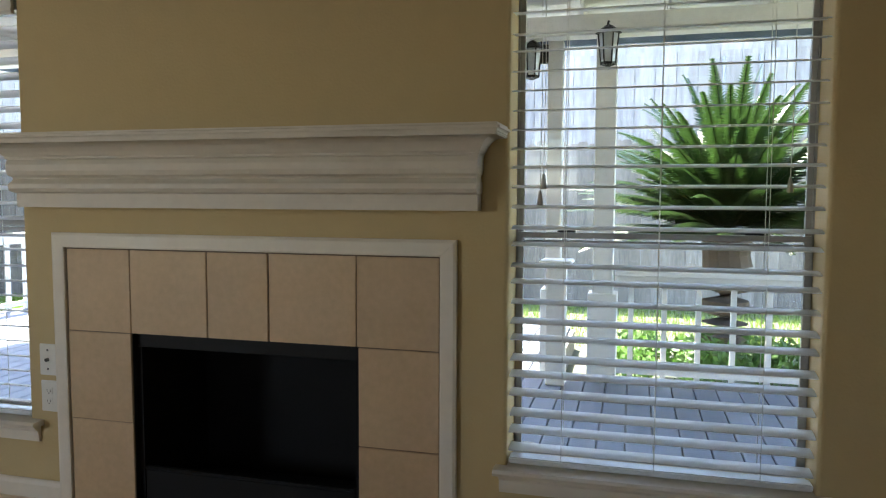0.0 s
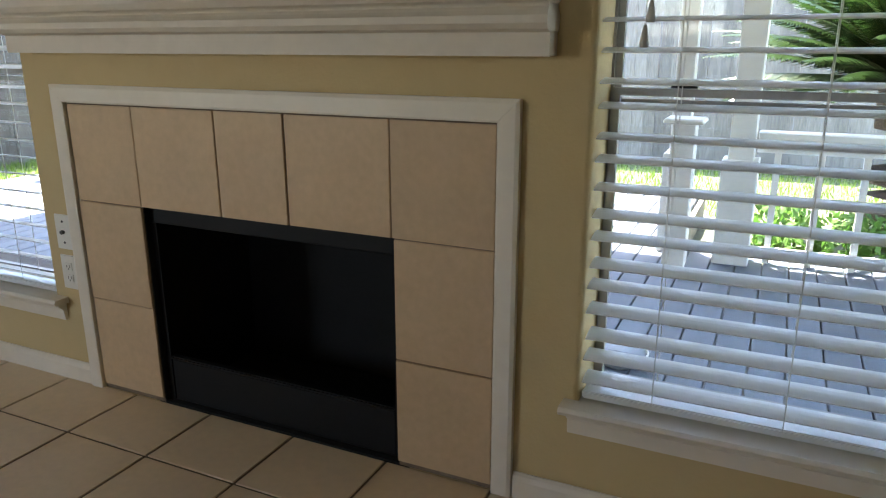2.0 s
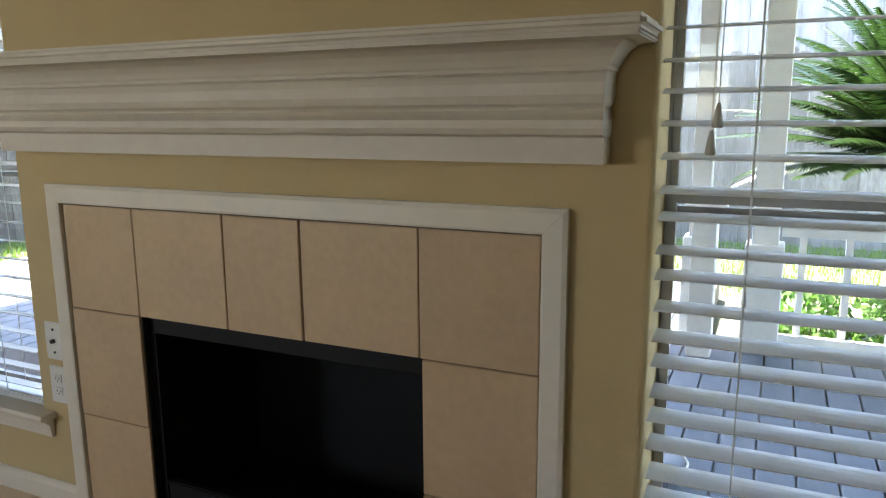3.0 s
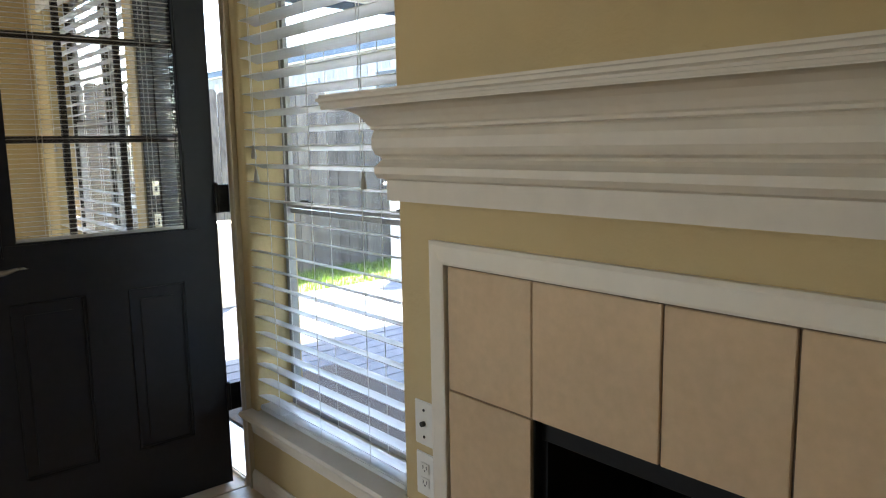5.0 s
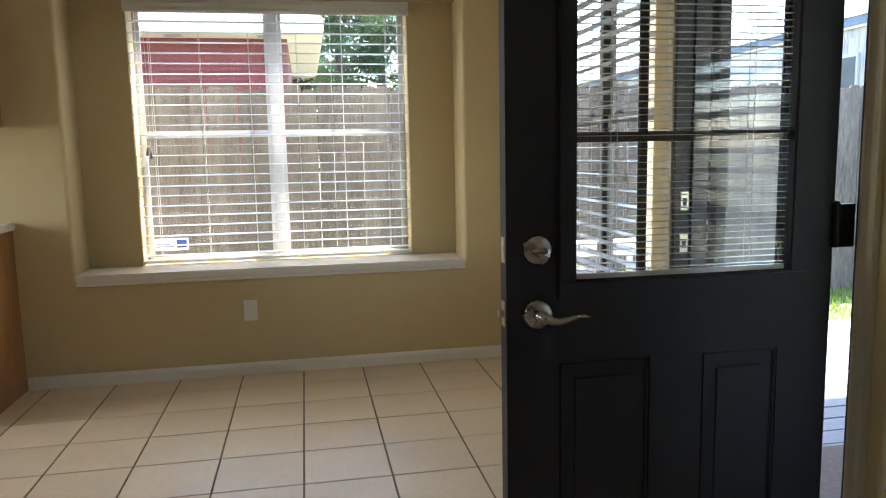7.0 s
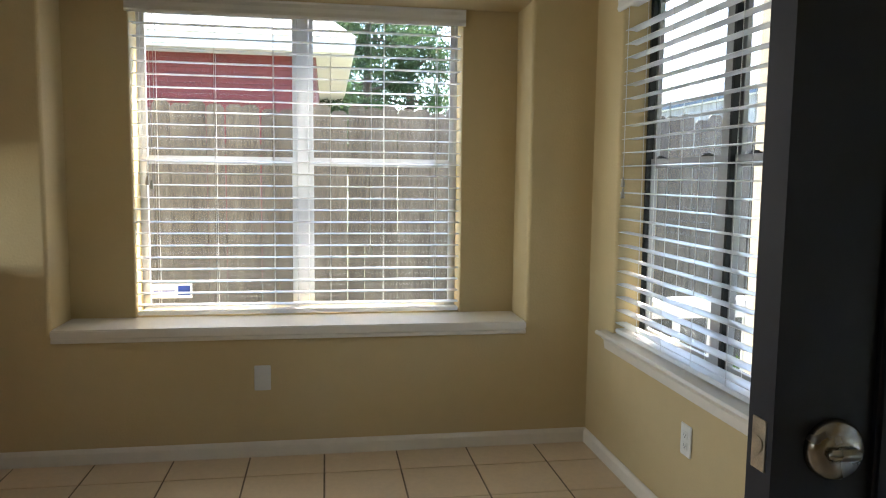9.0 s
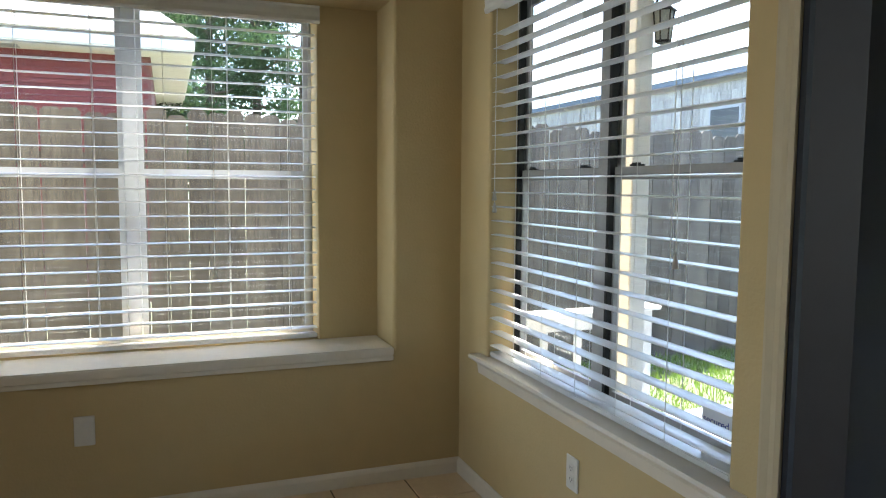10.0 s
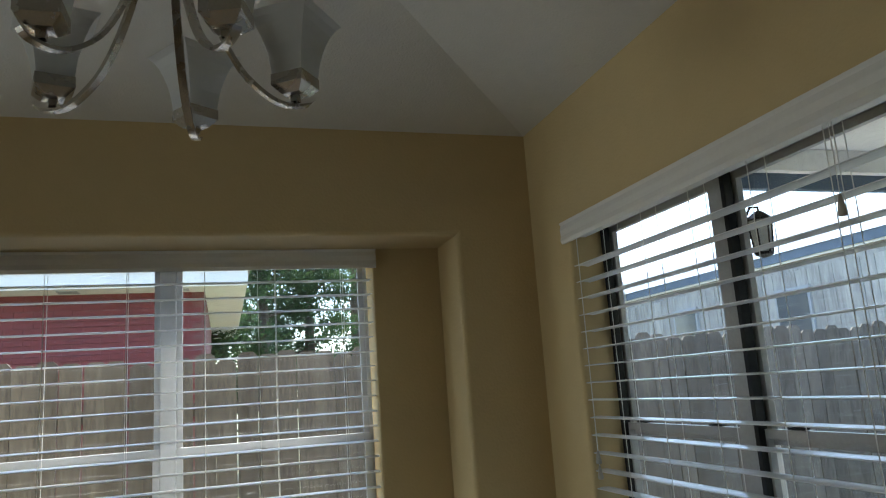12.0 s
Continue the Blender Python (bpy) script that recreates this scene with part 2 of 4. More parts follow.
# ---- room shell ----
X1, Y0, ZC = 8.6, -5.2, 2.598
WIN_L, WIN_R, WIN_B = (2.905, 3.775, 0.302, 1.90), (5.628, 6.53, 0.302, 1.90), (0.315, 1.755, 0.620, 2.145)
DOOR_O = (1.919, 2.808, 0.0, 2.07)
NICHE = (-2.527, -0.326, 0.618, 2.178)
WIN_A = (-2.228, -0.613, 0.628, 2.165)
xs = sorted({-0.42, 0.0, 4.215, 5.16, X1, *WIN_L[:2], *WIN_R[:2], *WIN_B[:2], *DOOR_O[:2]})
zs = sorted({-0.15, 0.0, 0.70, 4.1, *WIN_L[2:], *WIN_B[2:], DOOR_O[3]})
north = wall_with_openings(xs, zs, [WIN_L, WIN_R, WIN_B, DOOR_O, (4.215, 5.16, 0, 0.70)], lambda u, w, s: (u, 0.19 * s, w))
wall_north = whole("wall_north", north, WALL, "tan painted textured drywall with window and door openings", "wall", "structure")
ys = sorted({Y0, 0.0, *NICHE[:2]})
zs = sorted({-0.15, 4.1, *NICHE[2:]})
wall_west = whole("wall_west", wall_with_openings(ys, zs, [NICHE], lambda u, w, s: (-0.27 * s, u, w), 0.018), WALL,
                  "tan painted drywall with a deep window niche", "wall", "structure")
ys = sorted({Y0, 0.0, *WIN_A[:2]})
zs = sorted({-0.15, 4.1, *WIN_A[2:]})
wall_niche = whole("wall_west_outer", wall_with_openings(ys, zs, [WIN_A], lambda u, w, s: (-0.274 - 0.19 * s, u, w), 0.008), WALL,
                   "tan painted back of the window niche", "wall", "structure")
# unseen openings added to admit fill: one for the lamp, one for sky
LAMP_GAP, SKY_GAP = (0.25, 1.55, 1.0, 2.0), (4.7, 5.4, 1.2, 1.85)
south = wall_with_openings(sorted({-0.42, 0.0, X1, *LAMP_GAP[:2], *SKY_GAP[:2]}), sorted({-0.15, 4.1, *LAMP_GAP[2:], *SKY_GAP[2:]}), [LAMP_GAP, SKY_GAP], lambda u, w, s: (u, Y0 - 0.15 * s, w))
whole("wall_south", south, WALL, "tan painted drywall with two unseen openings added for fill light", "wall", "structure")
whole("wall_east", boxed(X1 + 0.001, X1 + 0.15, Y0 - 0.15, 0.15, -0.15, 4.1), WALL, "plain tan painted drywall", "wall", "structure")

bm = bmesh.new()
RY, RZ = Y0 / 2, ZC + 0.24 * (-Y0 / 2)
pts = [(-0.02, 0.02, ZC - 0.005), (X1 + 0.02, 0.02, ZC - 0.005), (X1 + 0.02, RY, RZ), (-RY, RY, RZ), (-0.02, Y0 - 0.02, ZC - 0.005), (X1 + 0.02, Y0 - 0.02, ZC - 0.005)]
lo = [bm.verts.new(p) for p in pts]
up = [bm.verts.new((p[0], p[1], p[2] + 0.12)) for p in pts]
for f in ((0, 1, 2, 3), (0, 3, 4), (3, 2, 5, 4)):
    bm.faces.new([lo[k] for k in f])
    bm.faces.new([up[k] for k in f])
for a, b in ((0, 1), (1, 2), (2, 5), (5, 4), (4, 0)):
    bm.faces.new((lo[a], lo[b], up[b], up[a]))
whole("ceiling", bm, CEIL, "off-white textured vaulted ceiling", "ceiling", "structure")

floor_bed = whole("floor", boxed(-0.42, X1 + 0.1, Y0 - 0.1, 0.15, -0.15, -0.006), GROUT, "beige ceramic tile floor with brown grout", "floor", "structure")

# baseboards
BASE = [(0, 0), (0.013, 0), (0.013, 0.052), (0.009, 0.065), (0.004, 0.072), (0, 0.072)]


def baseboard(a, b, out):
    whole("baseboard", profile_run(bmesh.new(), BASE, a, b, out), TRIM, "white painted wooden baseboard", "baseboard", "structure")


baseboard((0.013, -0.001, 0.001), (1.862, -0.001, 0.001), (0, -1, 0))
baseboard((2.861, -0.001, 0.001), (3.918, -0.001, 0.001), (0, -1, 0))
baseboard((5.469, -0.001, 0.001), (X1, -0.001, 0.001), (0, -1, 0))
baseboard((0.001, -2.813, 0.001), (0.001, -0.001, 0.001), (1, 0, 0))

# stools and aprons under the windows


def sill(name, x0, x1, z, wx0, wx1, label):
    t = thing(name, ((x0 + x1) / 2, 0, z), label, "window sill", kind="structure")
    bm = profile_run(bmesh.new(), [(0.0, 0.0), (0.0, -0.022), (0.050, -0.020), (0.056, -0.010), (0.050, 0.0)], (x0, -0.001, z), (x1, -0.001, z), (0, -1, 0))
    o = part("stool", bm, TRIM, None)
    bm = profile_run(bmesh.new(), [(0, -0.022), (0, -0.085), (0.010, -0.085), (0.013, -0.070), (0.016, -0.045), (0.030, -0.032), (0.032, -0.022)],
                     (x0 + 0.015, -0.001, z), (x1 - 0.015, -0.001, z), (0, -1, 0))
    p = part("apron", bm, TRIM, None)
    q = part("inner_ledge", boxed(wx0 + 0.001, wx1 - 0.001, -0.001, 0.15, z - 0.02, z - 0.001), TRIM, None)
    for c in (o, p, q):
        c.parent = t
        c.matrix_parent_inverse = Matrix.Translation(t.location).inverted()
    return t


sill("window_sill", 2.865, 3.84, 0.310, *WIN_L[:2], "white painted wooden window stool and apron")
sill("window_sill", 5.592, 6.574, 0.310, *WIN_R[:2], "white painted wooden window stool and apron")
sill("window_sill", 0.235, 1.822, 0.628, *WIN_B[:2], "white painted wooden window stool under wide blinds")
t = thing("niche_sill", (0, -1.42, 0.63), "deep white painted shelf sill of the niche", "window sill", kind="structure")
bm = boxed(-0.272, 0.022, NICHE[0] + 0.002, NICHE[1] - 0.002, 0.590, 0.630, 0.006, 2)
o = part("stool", bm, TRIM, t)
o.matrix_parent_inverse = Matrix.Translation(t.location).inverted()
o = part("apron", boxed(0.001, 0.014, NICHE[0] + 0.002, NICHE[1] - 0.002, 0.568, 0.590, 0.003), TRIM, t)
o.matrix_parent_inverse = Matrix.Translation(t.location).inverted()


# ---- windows ----
def sash(parent, u0, u1, w0, w1, d, place, mat, fr=0.020, dep=0.025, hide=0):
    """Frame and pane of one sash; place maps (u, d, w)."""
    bm = bmesh.new()
    for a, b, c, e in ((u0, u1, w0, w0 + fr), (u0, u1, w1 - fr, w1), (u0, u0 + fr, w0 + fr, w1 - fr), (u1 - fr, u1, w0 + fr, w1 - fr)):
        box(bm, a, b, d, d + dep, c, e)
    bm.transform(place)
    s = part("sash", bm, mat, parent)
    bm = boxed(u0 + fr - 0.004, u1 - fr + 0.004, d + 0.010, d + 0.014, w0 + fr - 0.004, w1 - fr + 0.004)
    bm.transform(place)
    p = part("pane", bm, PANE, s, "clear window glass")
    p.visible_shadow = False
    return s


def window(name, u0, u1, w0, w1, mid, place, mat, label, bays=1, mull=0.05, latch=True, shift=0.0, f=0.014, fr=0.022):
    t = tagged(new(name), label, "window", kind="structure")
    bm = bmesh.new()
    for a, b, c, e in ((u0, u1, w0, w0 + f), (u0, u1, w1 - f, w1), (u0, u0 + f, w0 + f, w1 - f), (u1 - f, u1, w0 + f, w1 - f)):
        box(bm, a, b, 0.152, 0.182, c, e)
    bm.transform(place)
    part("window_frame", bm, mat, t)
    w = (u1 - u0 - 2 * f - mull * (bays - 1)) / bays
    for k in range(bays):
        a = u0 + f + k * (w + mull + shift)
        bay = w + shift if k == 0 else w - shift
        if k:
            bm = boxed(a - mull, a, 0.135, 0.184, w0 + f, w1 - f, 0.003)
            bm.transform(place)
            part("mullion", bm, mat, t)
        sash(t, a + 0.001, a + bay - 0.001, mid - 0.020, w1 - f - 0.001, 0.160, place, mat, fr, 0.018)
        sash(t, a + 0.001, a + bay - 0.001, w0 + f + 0.001, mid + 0.022, 0.141, place, mat, fr + 0.002, 0.018)
        if latch and bays > 1:
            bm = boxed(a, a + 0.016, 0.122, 0.150, w0 + f, w1 - f)
            bm.transform(place)
            part("sash_track", bm, DARKMETAL, t, "black sash track")
        if latch:
            for q in (0.18, 0.82):
                bm = boxed(a + bay * q - 0.03, a + bay * q + 0.03, 0.136, 0.158, mid + 0.023, mid + 0.029, 0.003)
                box(bm, a + bay * q - 0.012, a + bay * q + 0.02, 0.132, 0.150, mid + 0.029, mid + 0.034, 0.003)
                bm.transform(place)
                part("sash_latch", bm, DARKMETAL, t)
    return t


NORTH = Matrix.Identity(4)
WEST = Matrix(((0, -1, 0, -0.274), (1, 0, 0, 0), (0, 0, 1, 0), (0, 0, 0, 1)))
window("window_1", *WIN_L, 1.042, NORTH, ALU, "bronze aluminium single-hung window beside the fireplace", f=0.006, fr=0.016)
window("window_2", *WIN_R, 1.028, NORTH, ALU, "bronze aluminium single-hung window beside the fireplace", f=0.006, fr=0.016)
window("window_3", *WIN_B, 1.405, NORTH, ALU, "wide twin bronze aluminium window in the nook", 2, 0.075, shift=-0.06)
window("window_4", *WIN_A, 1.405, WEST, VINYL, "wide twin white window in the niche", 2, 0.06, False)


# ---- blinds ----
def blind(place, u0, u1, top, bottom, cords, d, label, tilt=2.0, valance_out=0.035, pulls=(), seed=1, w=0.062):
    rnd = random.Random(seed)
    t = tagged(new("window_blind"), label, "blind", "horizontal slat blinds")
    pitch = 0.0595
    prof = [(-w / 2, 0), (-w / 4, 0.0022), (0, 0.003), (w / 4, 0.0022), (w / 2, 0)]
    bm = bmesh.new()
    rows = []
    for u in (u0 + 0.006, u1 - 0.006):
        rows.append([bm.verts.new((u, y, z)) for y, z in prof] + [bm.verts.new((u, y, z - 0.0028)) for y, z in reversed(prof)])
    k = len(rows[0])
    for i in range(k):
        bm.faces.new((rows[0][i], rows[0][(i + 1) % k], rows[1][(i + 1) % k], rows[1][i]))
    bm.faces.new(rows[0])
    bm.faces.new(rows[1][::-1])
    me = mesh_of("slat", bm, SLAT)
    n = int((top - 0.06 - bottom - 0.03) / pitch)
    for i in range(n):
        s = part("slat", me, None, t)
        z = bottom + 0.052 + i * pitch
        s.matrix_local = place @ Matrix.Translation((rnd.uniform(-0.002, 0.002), d, z)) @ pose(0, 0, 0, tilt + rnd.uniform(-1.2, 1.2), rnd.uniform(-0.06, 0.06), 0)
    bm = boxed(u0 + 0.005, u1 - 0.005, d - 0.027, d + 0.027, bottom + 0.004, bottom + 0.024, 0.004, 2)
    bm.transform(place)
    part("bottom_rail", bm, SLAT, t)
    bm = boxed(u0 + 0.004, u1 - 0.004, d - 0.025, d + 0.03, top - 0.045, top - 0.002)
    bm.transform(place)
    part("head_rail", bm, VALANCE, t)
    pr = [(0, 0), (-0.010, 0), (-0.016, 0.012), (-0.012, 0.03), (-0.014, 0.05), (-0.010, 0.068), (-0.016, 0.078), (0, 0.078)]
    bm = bmesh.new()
    a = [bm.verts.new((u0 - valance_out, -0.004 + y, top - 0.064 + z)) for y, z in pr]
    b = [bm.verts.new((u1 + valance_out, -0.004 + y, top - 0.064 + z)) for y, z in pr]
    for i in range(len(pr)):
        bm.faces.new((a[i], a[(i + 1) % len(pr)], b[(i + 1) % len(pr)], b[i]))
    bm.faces.new(a)
    bm.faces.new(b[::-1])
    bm.transform(place)
    part("valance", bm, VALANCE, t)
    for u in cords:
        bm = bmesh.new()
        for y in (d - w / 2 - 0.001, d + w / 2 + 0.001):
            rod(bm, (u, y, bottom + 0.02), (u, y, top - 0.03), 0.0013, n=5)
        bm.transform(place)
        part("ladder_cord", bm, CORD, t)
    for u, z in pulls:
        bm = tube(bmesh.new(), [(u, d - w / 2 - 0.006, top - 0.05), (u + 0.003, d - w / 2 - 0.008, (z + top) / 2), (u, d - w / 2 - 0.007, z + 0.04)], 0.0013, 5)
        bm.transform(place)
        c = part("pull_cord", bm, CORD, t)
        bm = tube(bmesh.new(), [(u, d - w / 2 - 0.007, z + 0.045), (u, d - w / 2 - 0.007, z + 0.03), (u, d - w / 2 - 0.007, z + 0.006), (u, d - w / 2 - 0.007, z)], [0.003, 0.006, 0.010, 0.008], 10)
        bm.transform(place)
        part("tassel", bm, TASSEL, c, "greyish plastic cord tassel", True)
    return t


blind(NORTH, *WIN_L[:2], WIN_L[3] - 0.004, 0.310, (3.07, 3.34, 3.61), 0.036, "white faux-wood slat blind, open, beside fireplace", -14, 0, ((2.99, 1.22), (3.00, 1.14), (3.63, 1.14)), 3)
blind(NORTH, *WIN_R[:2], WIN_R[3] - 0.004, 0.310, (5.80, 6.08, 6.38), 0.036, "white faux-wood slat blind, open, beside fireplace", 8, 0, ((5.735, 1.19), (5.725, 1.14), (6.43, 1.18)), 4)
blind(NORTH, *WIN_B[:2], WIN_B[3] - 0.004, 0.628, (0.55, 0.78, 1.02, 1.26, 1.5), 0.036, "white faux-wood slat blind, open, in the nook", 0, 0.03, ((0.365, 1.30), (0.367, 1.25), (1.52, 1.88), (1.53, 1.14)), 5, 0.054)
blind(WEST, *WIN_A[:2], WIN_A[3] - 0.004, 0.632, (-2.12, -1.84, -1.56, -1.28, -1.01, -0.74), 0.036, "white faux-wood slat blind, open, in the niche", 2, 0.012, ((-2.16, 1.28), (-2.14, 1.26), (-1.08, 0.94)), 6, 0.054)

# ---- door ----
jamb = tagged(new("door_frame"), "black door frame with cream painted casing", "door frame", kind="structure")
for a, b in ((DOOR_O[0] + 0.001, DOOR_O[0] + 0.020), (DOOR_O[1] - 0.020, DOOR_O[1] - 0.001)):
    bm = boxed(a, b, -0.004, 0.192, 0.0, 2.05)
    s = a + 0.018 if a < 2 else a - 0.012
    box(bm, s, s + 0.013, 0.055, 0.10, 0.0, 2.05)
    part("jamb", bm, DOOR, jamb, "black painted jamb with weatherstrip")
part("head_jamb", boxed(DOOR_O[0] + 0.001, DOOR_O[1] - 0.001, -0.004, 0.192, 2.05, 2.069), DOOR, jamb)
part("threshold", boxed(DOOR_O[0] + 0.021, DOOR_O[1] - 0.021, -0.01, 0.2, -0.02, 0.018, 0.006, 2), STEEL, jamb, "worn metal threshold")
CAS = [(0, 0), (0.012, 0), (0.016, 0.012), (0.013, 0.03), (0.018, 0.048), (0.018, 0.055), (0, 0.055)]
for x, sg in ((DOOR_O[0] + 0.004, -1), (DOOR_O[1] - 0.004, 1)):
    bm = bmesh.new()
    lo = [bm.verts.new((x + sg * h, -0.001 - d, 0.0)) for d, h in CAS]
    hi = [bm.verts.new((x + sg * h, -0.001 - d, 2.06)) for d, h in CAS]
    for i in range(len(CAS)):
        bm.faces.new((lo[i], lo[(i + 1) % len(CAS)], hi[(i + 1) % len(CAS)], hi[i]))
    bm.faces.new(lo)
    bm.faces.new(hi[::-1])
    part("casing", bm, CASING, jamb, "cream painted moulded casing")
part("head_casing", profile_run(bmesh.new(), [(d, h + 2.06) for d, h in CAS], (DOOR_O[0] - 0.051, -0.001, 0.001), (DOOR_O[1] + 0.051, -0.001, 0.001), (0, -1, 0)), CASING, jamb, "cream painted moulded casing")
for z in (1.083, 0.934):
    bm = boxed(1.9392, 1.9412, 0.018, 0.048, z - 0.033, z + 0.033, 0.0008)
    box(bm, 1.9395, 1.9418, 0.024, 0.042, z + 0.014, z + 0.022)
    sp = part("strike_plate", bm, STEEL, jamb, "worn brass strike plate")
    part("latch_hole", boxed(1.9405, 1.9422, 0.026, 0.040, z - 0.016, z + 0.010), SLOT, sp)

door = tagged(new("door_1"), "black half-glazed exterior door standing open", "door", kind="structure")
DX0, DX1, DY0, DY1 = 2.730, 2.774, -0.845, -0.052
GY0, GY1, GZ0, GZ1 = -0.700, -0.155, 0.968, 1.93
PANELS = [(-0.725, -0.508, 0.230, 0.797), (-0.378, -0.185, 0.230, 0.797)]
ys = sorted({DY0, DY1, GY0, GY1, *[p[0] for p in PANELS], *[p[1] for p in PANELS]})
zs = sorted({0.012, 2.04, GZ0, GZ1, 0.230, 0.797})
bm = wall_with_openings(ys, zs, [(GY0, GY1, GZ0, GZ1), *PANELS], lambda u, w, s: (DX1 - (DX1 - DX0) * s, u, w), 0.0)
part("slab", bm, DOOR, door)
for a, b, c, d in PANELS:
    bm = boxed(DX0 + 0.006, DX1 - 0.005, a - 0.001, b + 0.001, c - 0.001, d + 0.001)
    for x0, x1 in ((DX1 - 0.012, DX1 - 0.0015), (DX0 + 0.0015, DX0 + 0.010)):
        box(bm, x0, x1, a + 0.035, b - 0.035, c + 0.035, d - 0.035, 0.008, 2)
        for q in ((a, b, c, c + 0.012), (a, b, d - 0.012, d), (a, a + 0.012, c, d), (b - 0.012, b, c, d)):
            box(bm, x0 - 0.001, x1 + 0.0025, *q, 0.004, 2)
    part("raised_panel", bm, DOOR, door)
for x0, x1 in ((DX1 - 0.004, DX1 + 0.010), (DX0 - 0.010, DX0 + 0.004)):
    bm = bmesh.new()
    for q in ((GY0 - 0.03, GY1 + 0.03, GZ0 - 0.03, GZ0 + 0.012), (GY0 - 0.03, GY1 + 0.03, GZ1 - 0.012, GZ1 + 0.03),
              (GY0 - 0.03, GY0 + 0.012, GZ0 + 0.012, GZ1 - 0.012), (GY1 - 0.012, GY1 + 0.03, GZ0 + 0.012, GZ1 - 0.012)):
        box(bm, x0, x1, *q, 0.004, 2)
    part("glazing_frame", bm, DOOR, door)
for k in (1, 2):
    y = GY0 + 0.012 + (GY1 - GY0 - 0.024) * k / 3
    part("muntin", boxed(DX0 - 0.002, DX0 + 0.008, y - 0.011, y + 0.011, GZ0 + 0.012, GZ1 - 0.012, 0.003), DOOR, door)
    z = GZ0 + 0.012 + (GZ1 - GZ0 - 0.024) * k / 3
    part("muntin", boxed(DX0 - 0.003, DX0 + 0.007, GY0 + 0.012, GY1 - 0.012, z - 0.011, z + 0.011, 0.003), DOOR, door)
for x in (DX1 - 0.006, DX0 + 0.012):
    g = part("pane", boxed(x, x + 0.003, GY0 + 0.001, GY1 - 0.001, GZ0 + 0.001, GZ1 - 0.001), PANE, door, "clear door glass")
    g.visible_shadow = False
bm = bmesh.new()
z = GZ0 + 0.03
while z < GZ1 - 0.02:
    box(bm, DX0 + 0.018, DX0 + 0.031, GY0 + 0.014, GY1 - 0.014, z, z + 0.0012)
    z += 0.0148
tagged(part("mini_blind_slats", bm, SLAT, door, "fine white slats between the panes"), kind="stuff")
part("mini_blind_rail", boxed(DX0 + 0.018, DX0 + 0.031, GY0 + 0.013, GY1 - 0.013, GZ0 + 0.013, GZ0 + 0.024), SLAT, door, "white bottom rail")
for y in (GY0 + 0.10, GY0 + 0.115, GY1 - 0.115, GY1 - 0.10):
    part("lift_cord", rod(bmesh.new(), (DX0 + 0.0245, y, GZ0 + 0.02), (DX0 + 0.0245, y, GZ1 - 0.01), 0.0009, n=5), CORD, door)
for z, nm in ((1.053, "deadbolt"), (0.912, "lever_handle")):
    for x, sg in ((DX1, 1), (DX0, -1)):
        bm = tube(bmesh.new(), [(x - sg * 0.002, -0.776, z), (x + sg * 0.006, -0.776, z), (x + sg * 0.012, -0.776, z), (x + sg * 0.015, -0.776, z)],
                  [0.033, 0.033, 0.029, 0.014], 24)
        if nm == "deadbolt":
            box(bm, x + sg * 0.012, x + sg * 0.026, -0.794, -0.758, z - 0.006, z + 0.006, 0.003, 2) if sg > 0 else rod(bm, (x, -0.776, z), (x - 0.022, -0.776, z), 0.02, 0.018, 20)
            part("deadbolt", bm, NICKEL, door, "satin nickel deadbolt", True)
        else:
            h = part("lever_rose", bm, NICKEL, door, "satin nickel rose", True)
            bm = rod(bmesh.new(), (x + sg * 0.012, -0.776, z), (x + sg * 0.044, -0.776, z), 0.014, 0.012, 16)
            bend = (0.004, -0.002, -0.008, -0.010, -0.008, -0.004, -0.001, -0.001, -0.004)
            tube(bm, [(x + sg * 0.046, -0.784 + 0.0145 * k, z + dz) for k, dz in enumerate(bend)],
                 [0.007, 0.011, 0.010, 0.0085, 0.007, 0.0055, 0.0045, 0.0035, 0.002], 10)
            part("lever", bm, NICKEL, h, "curved satin nickel lever", True)
    bm = boxed(DX0 + 0.010, DX1 - 0.010, DY0 - 0.0015, DY0 + 0.002, z - 0.028, z + 0.028)
    rod(bm, (2.752, DY0, z), (2.752, DY0 - (0.012 if z < 1 else 0.003), z), 0.009, n=12)
    part("latch_plate", bm, STEEL, door, "worn metal latch plate")
for z in (0.345, 1.079, 1.83):
    bm = rod(bmesh.new(), (2.783, -0.052, z - 0.05), (2.783, -0.052, z + 0.05), 0.008, n=12)
    rod(bm, (2.783, -0.052, z + 0.05), (2.783, -0.052, z + 0.058), 0.009, 0.004, 12)
    box(bm, 2.770, 2.7865, -0.052, -0.006, z - 0.05, z + 0.05)
    part("hinge", bm, DARKMETAL, door, "dark steel butt hinge")

# ---- fireplace ----
fire = thing("fireplace", (4.70, 0, 0), "tiled fireplace with white trim and black firebox", "fireplace")


def at_fire(o):
    o.matrix_parent_inverse = Matrix.Translation(fire.location).inverted()
    return o


FX0, FX1, FZ = 3.92, 5.466, 1.028
IX0, IX1, IZ = 3.972, 5.411, 0.974
TRP = [(0, 0), (0.018, 0), (0.020, 0.006), (0.020, 0.044), (0.016, 0.054), (0, 0.054)]


def mitred(path):
    bm = bmesh.new()
    rings = []
    for (x, z, dx, dz) in path:
        rings.append([bm.verts.new((x + dx * h, -0.001 - d, z + dz * h)) for d, h in TRP])
    for u, w in zip(rings, rings[1:]):
        for i in range(len(TRP)):
            bm.faces.new((u[i], u[(i + 1) % len(TRP)], w[(i + 1) % len(TRP)], w[i]))
    bm.faces.new(rings[0])
    bm.faces.new(rings[-1][::-1])
    return bm


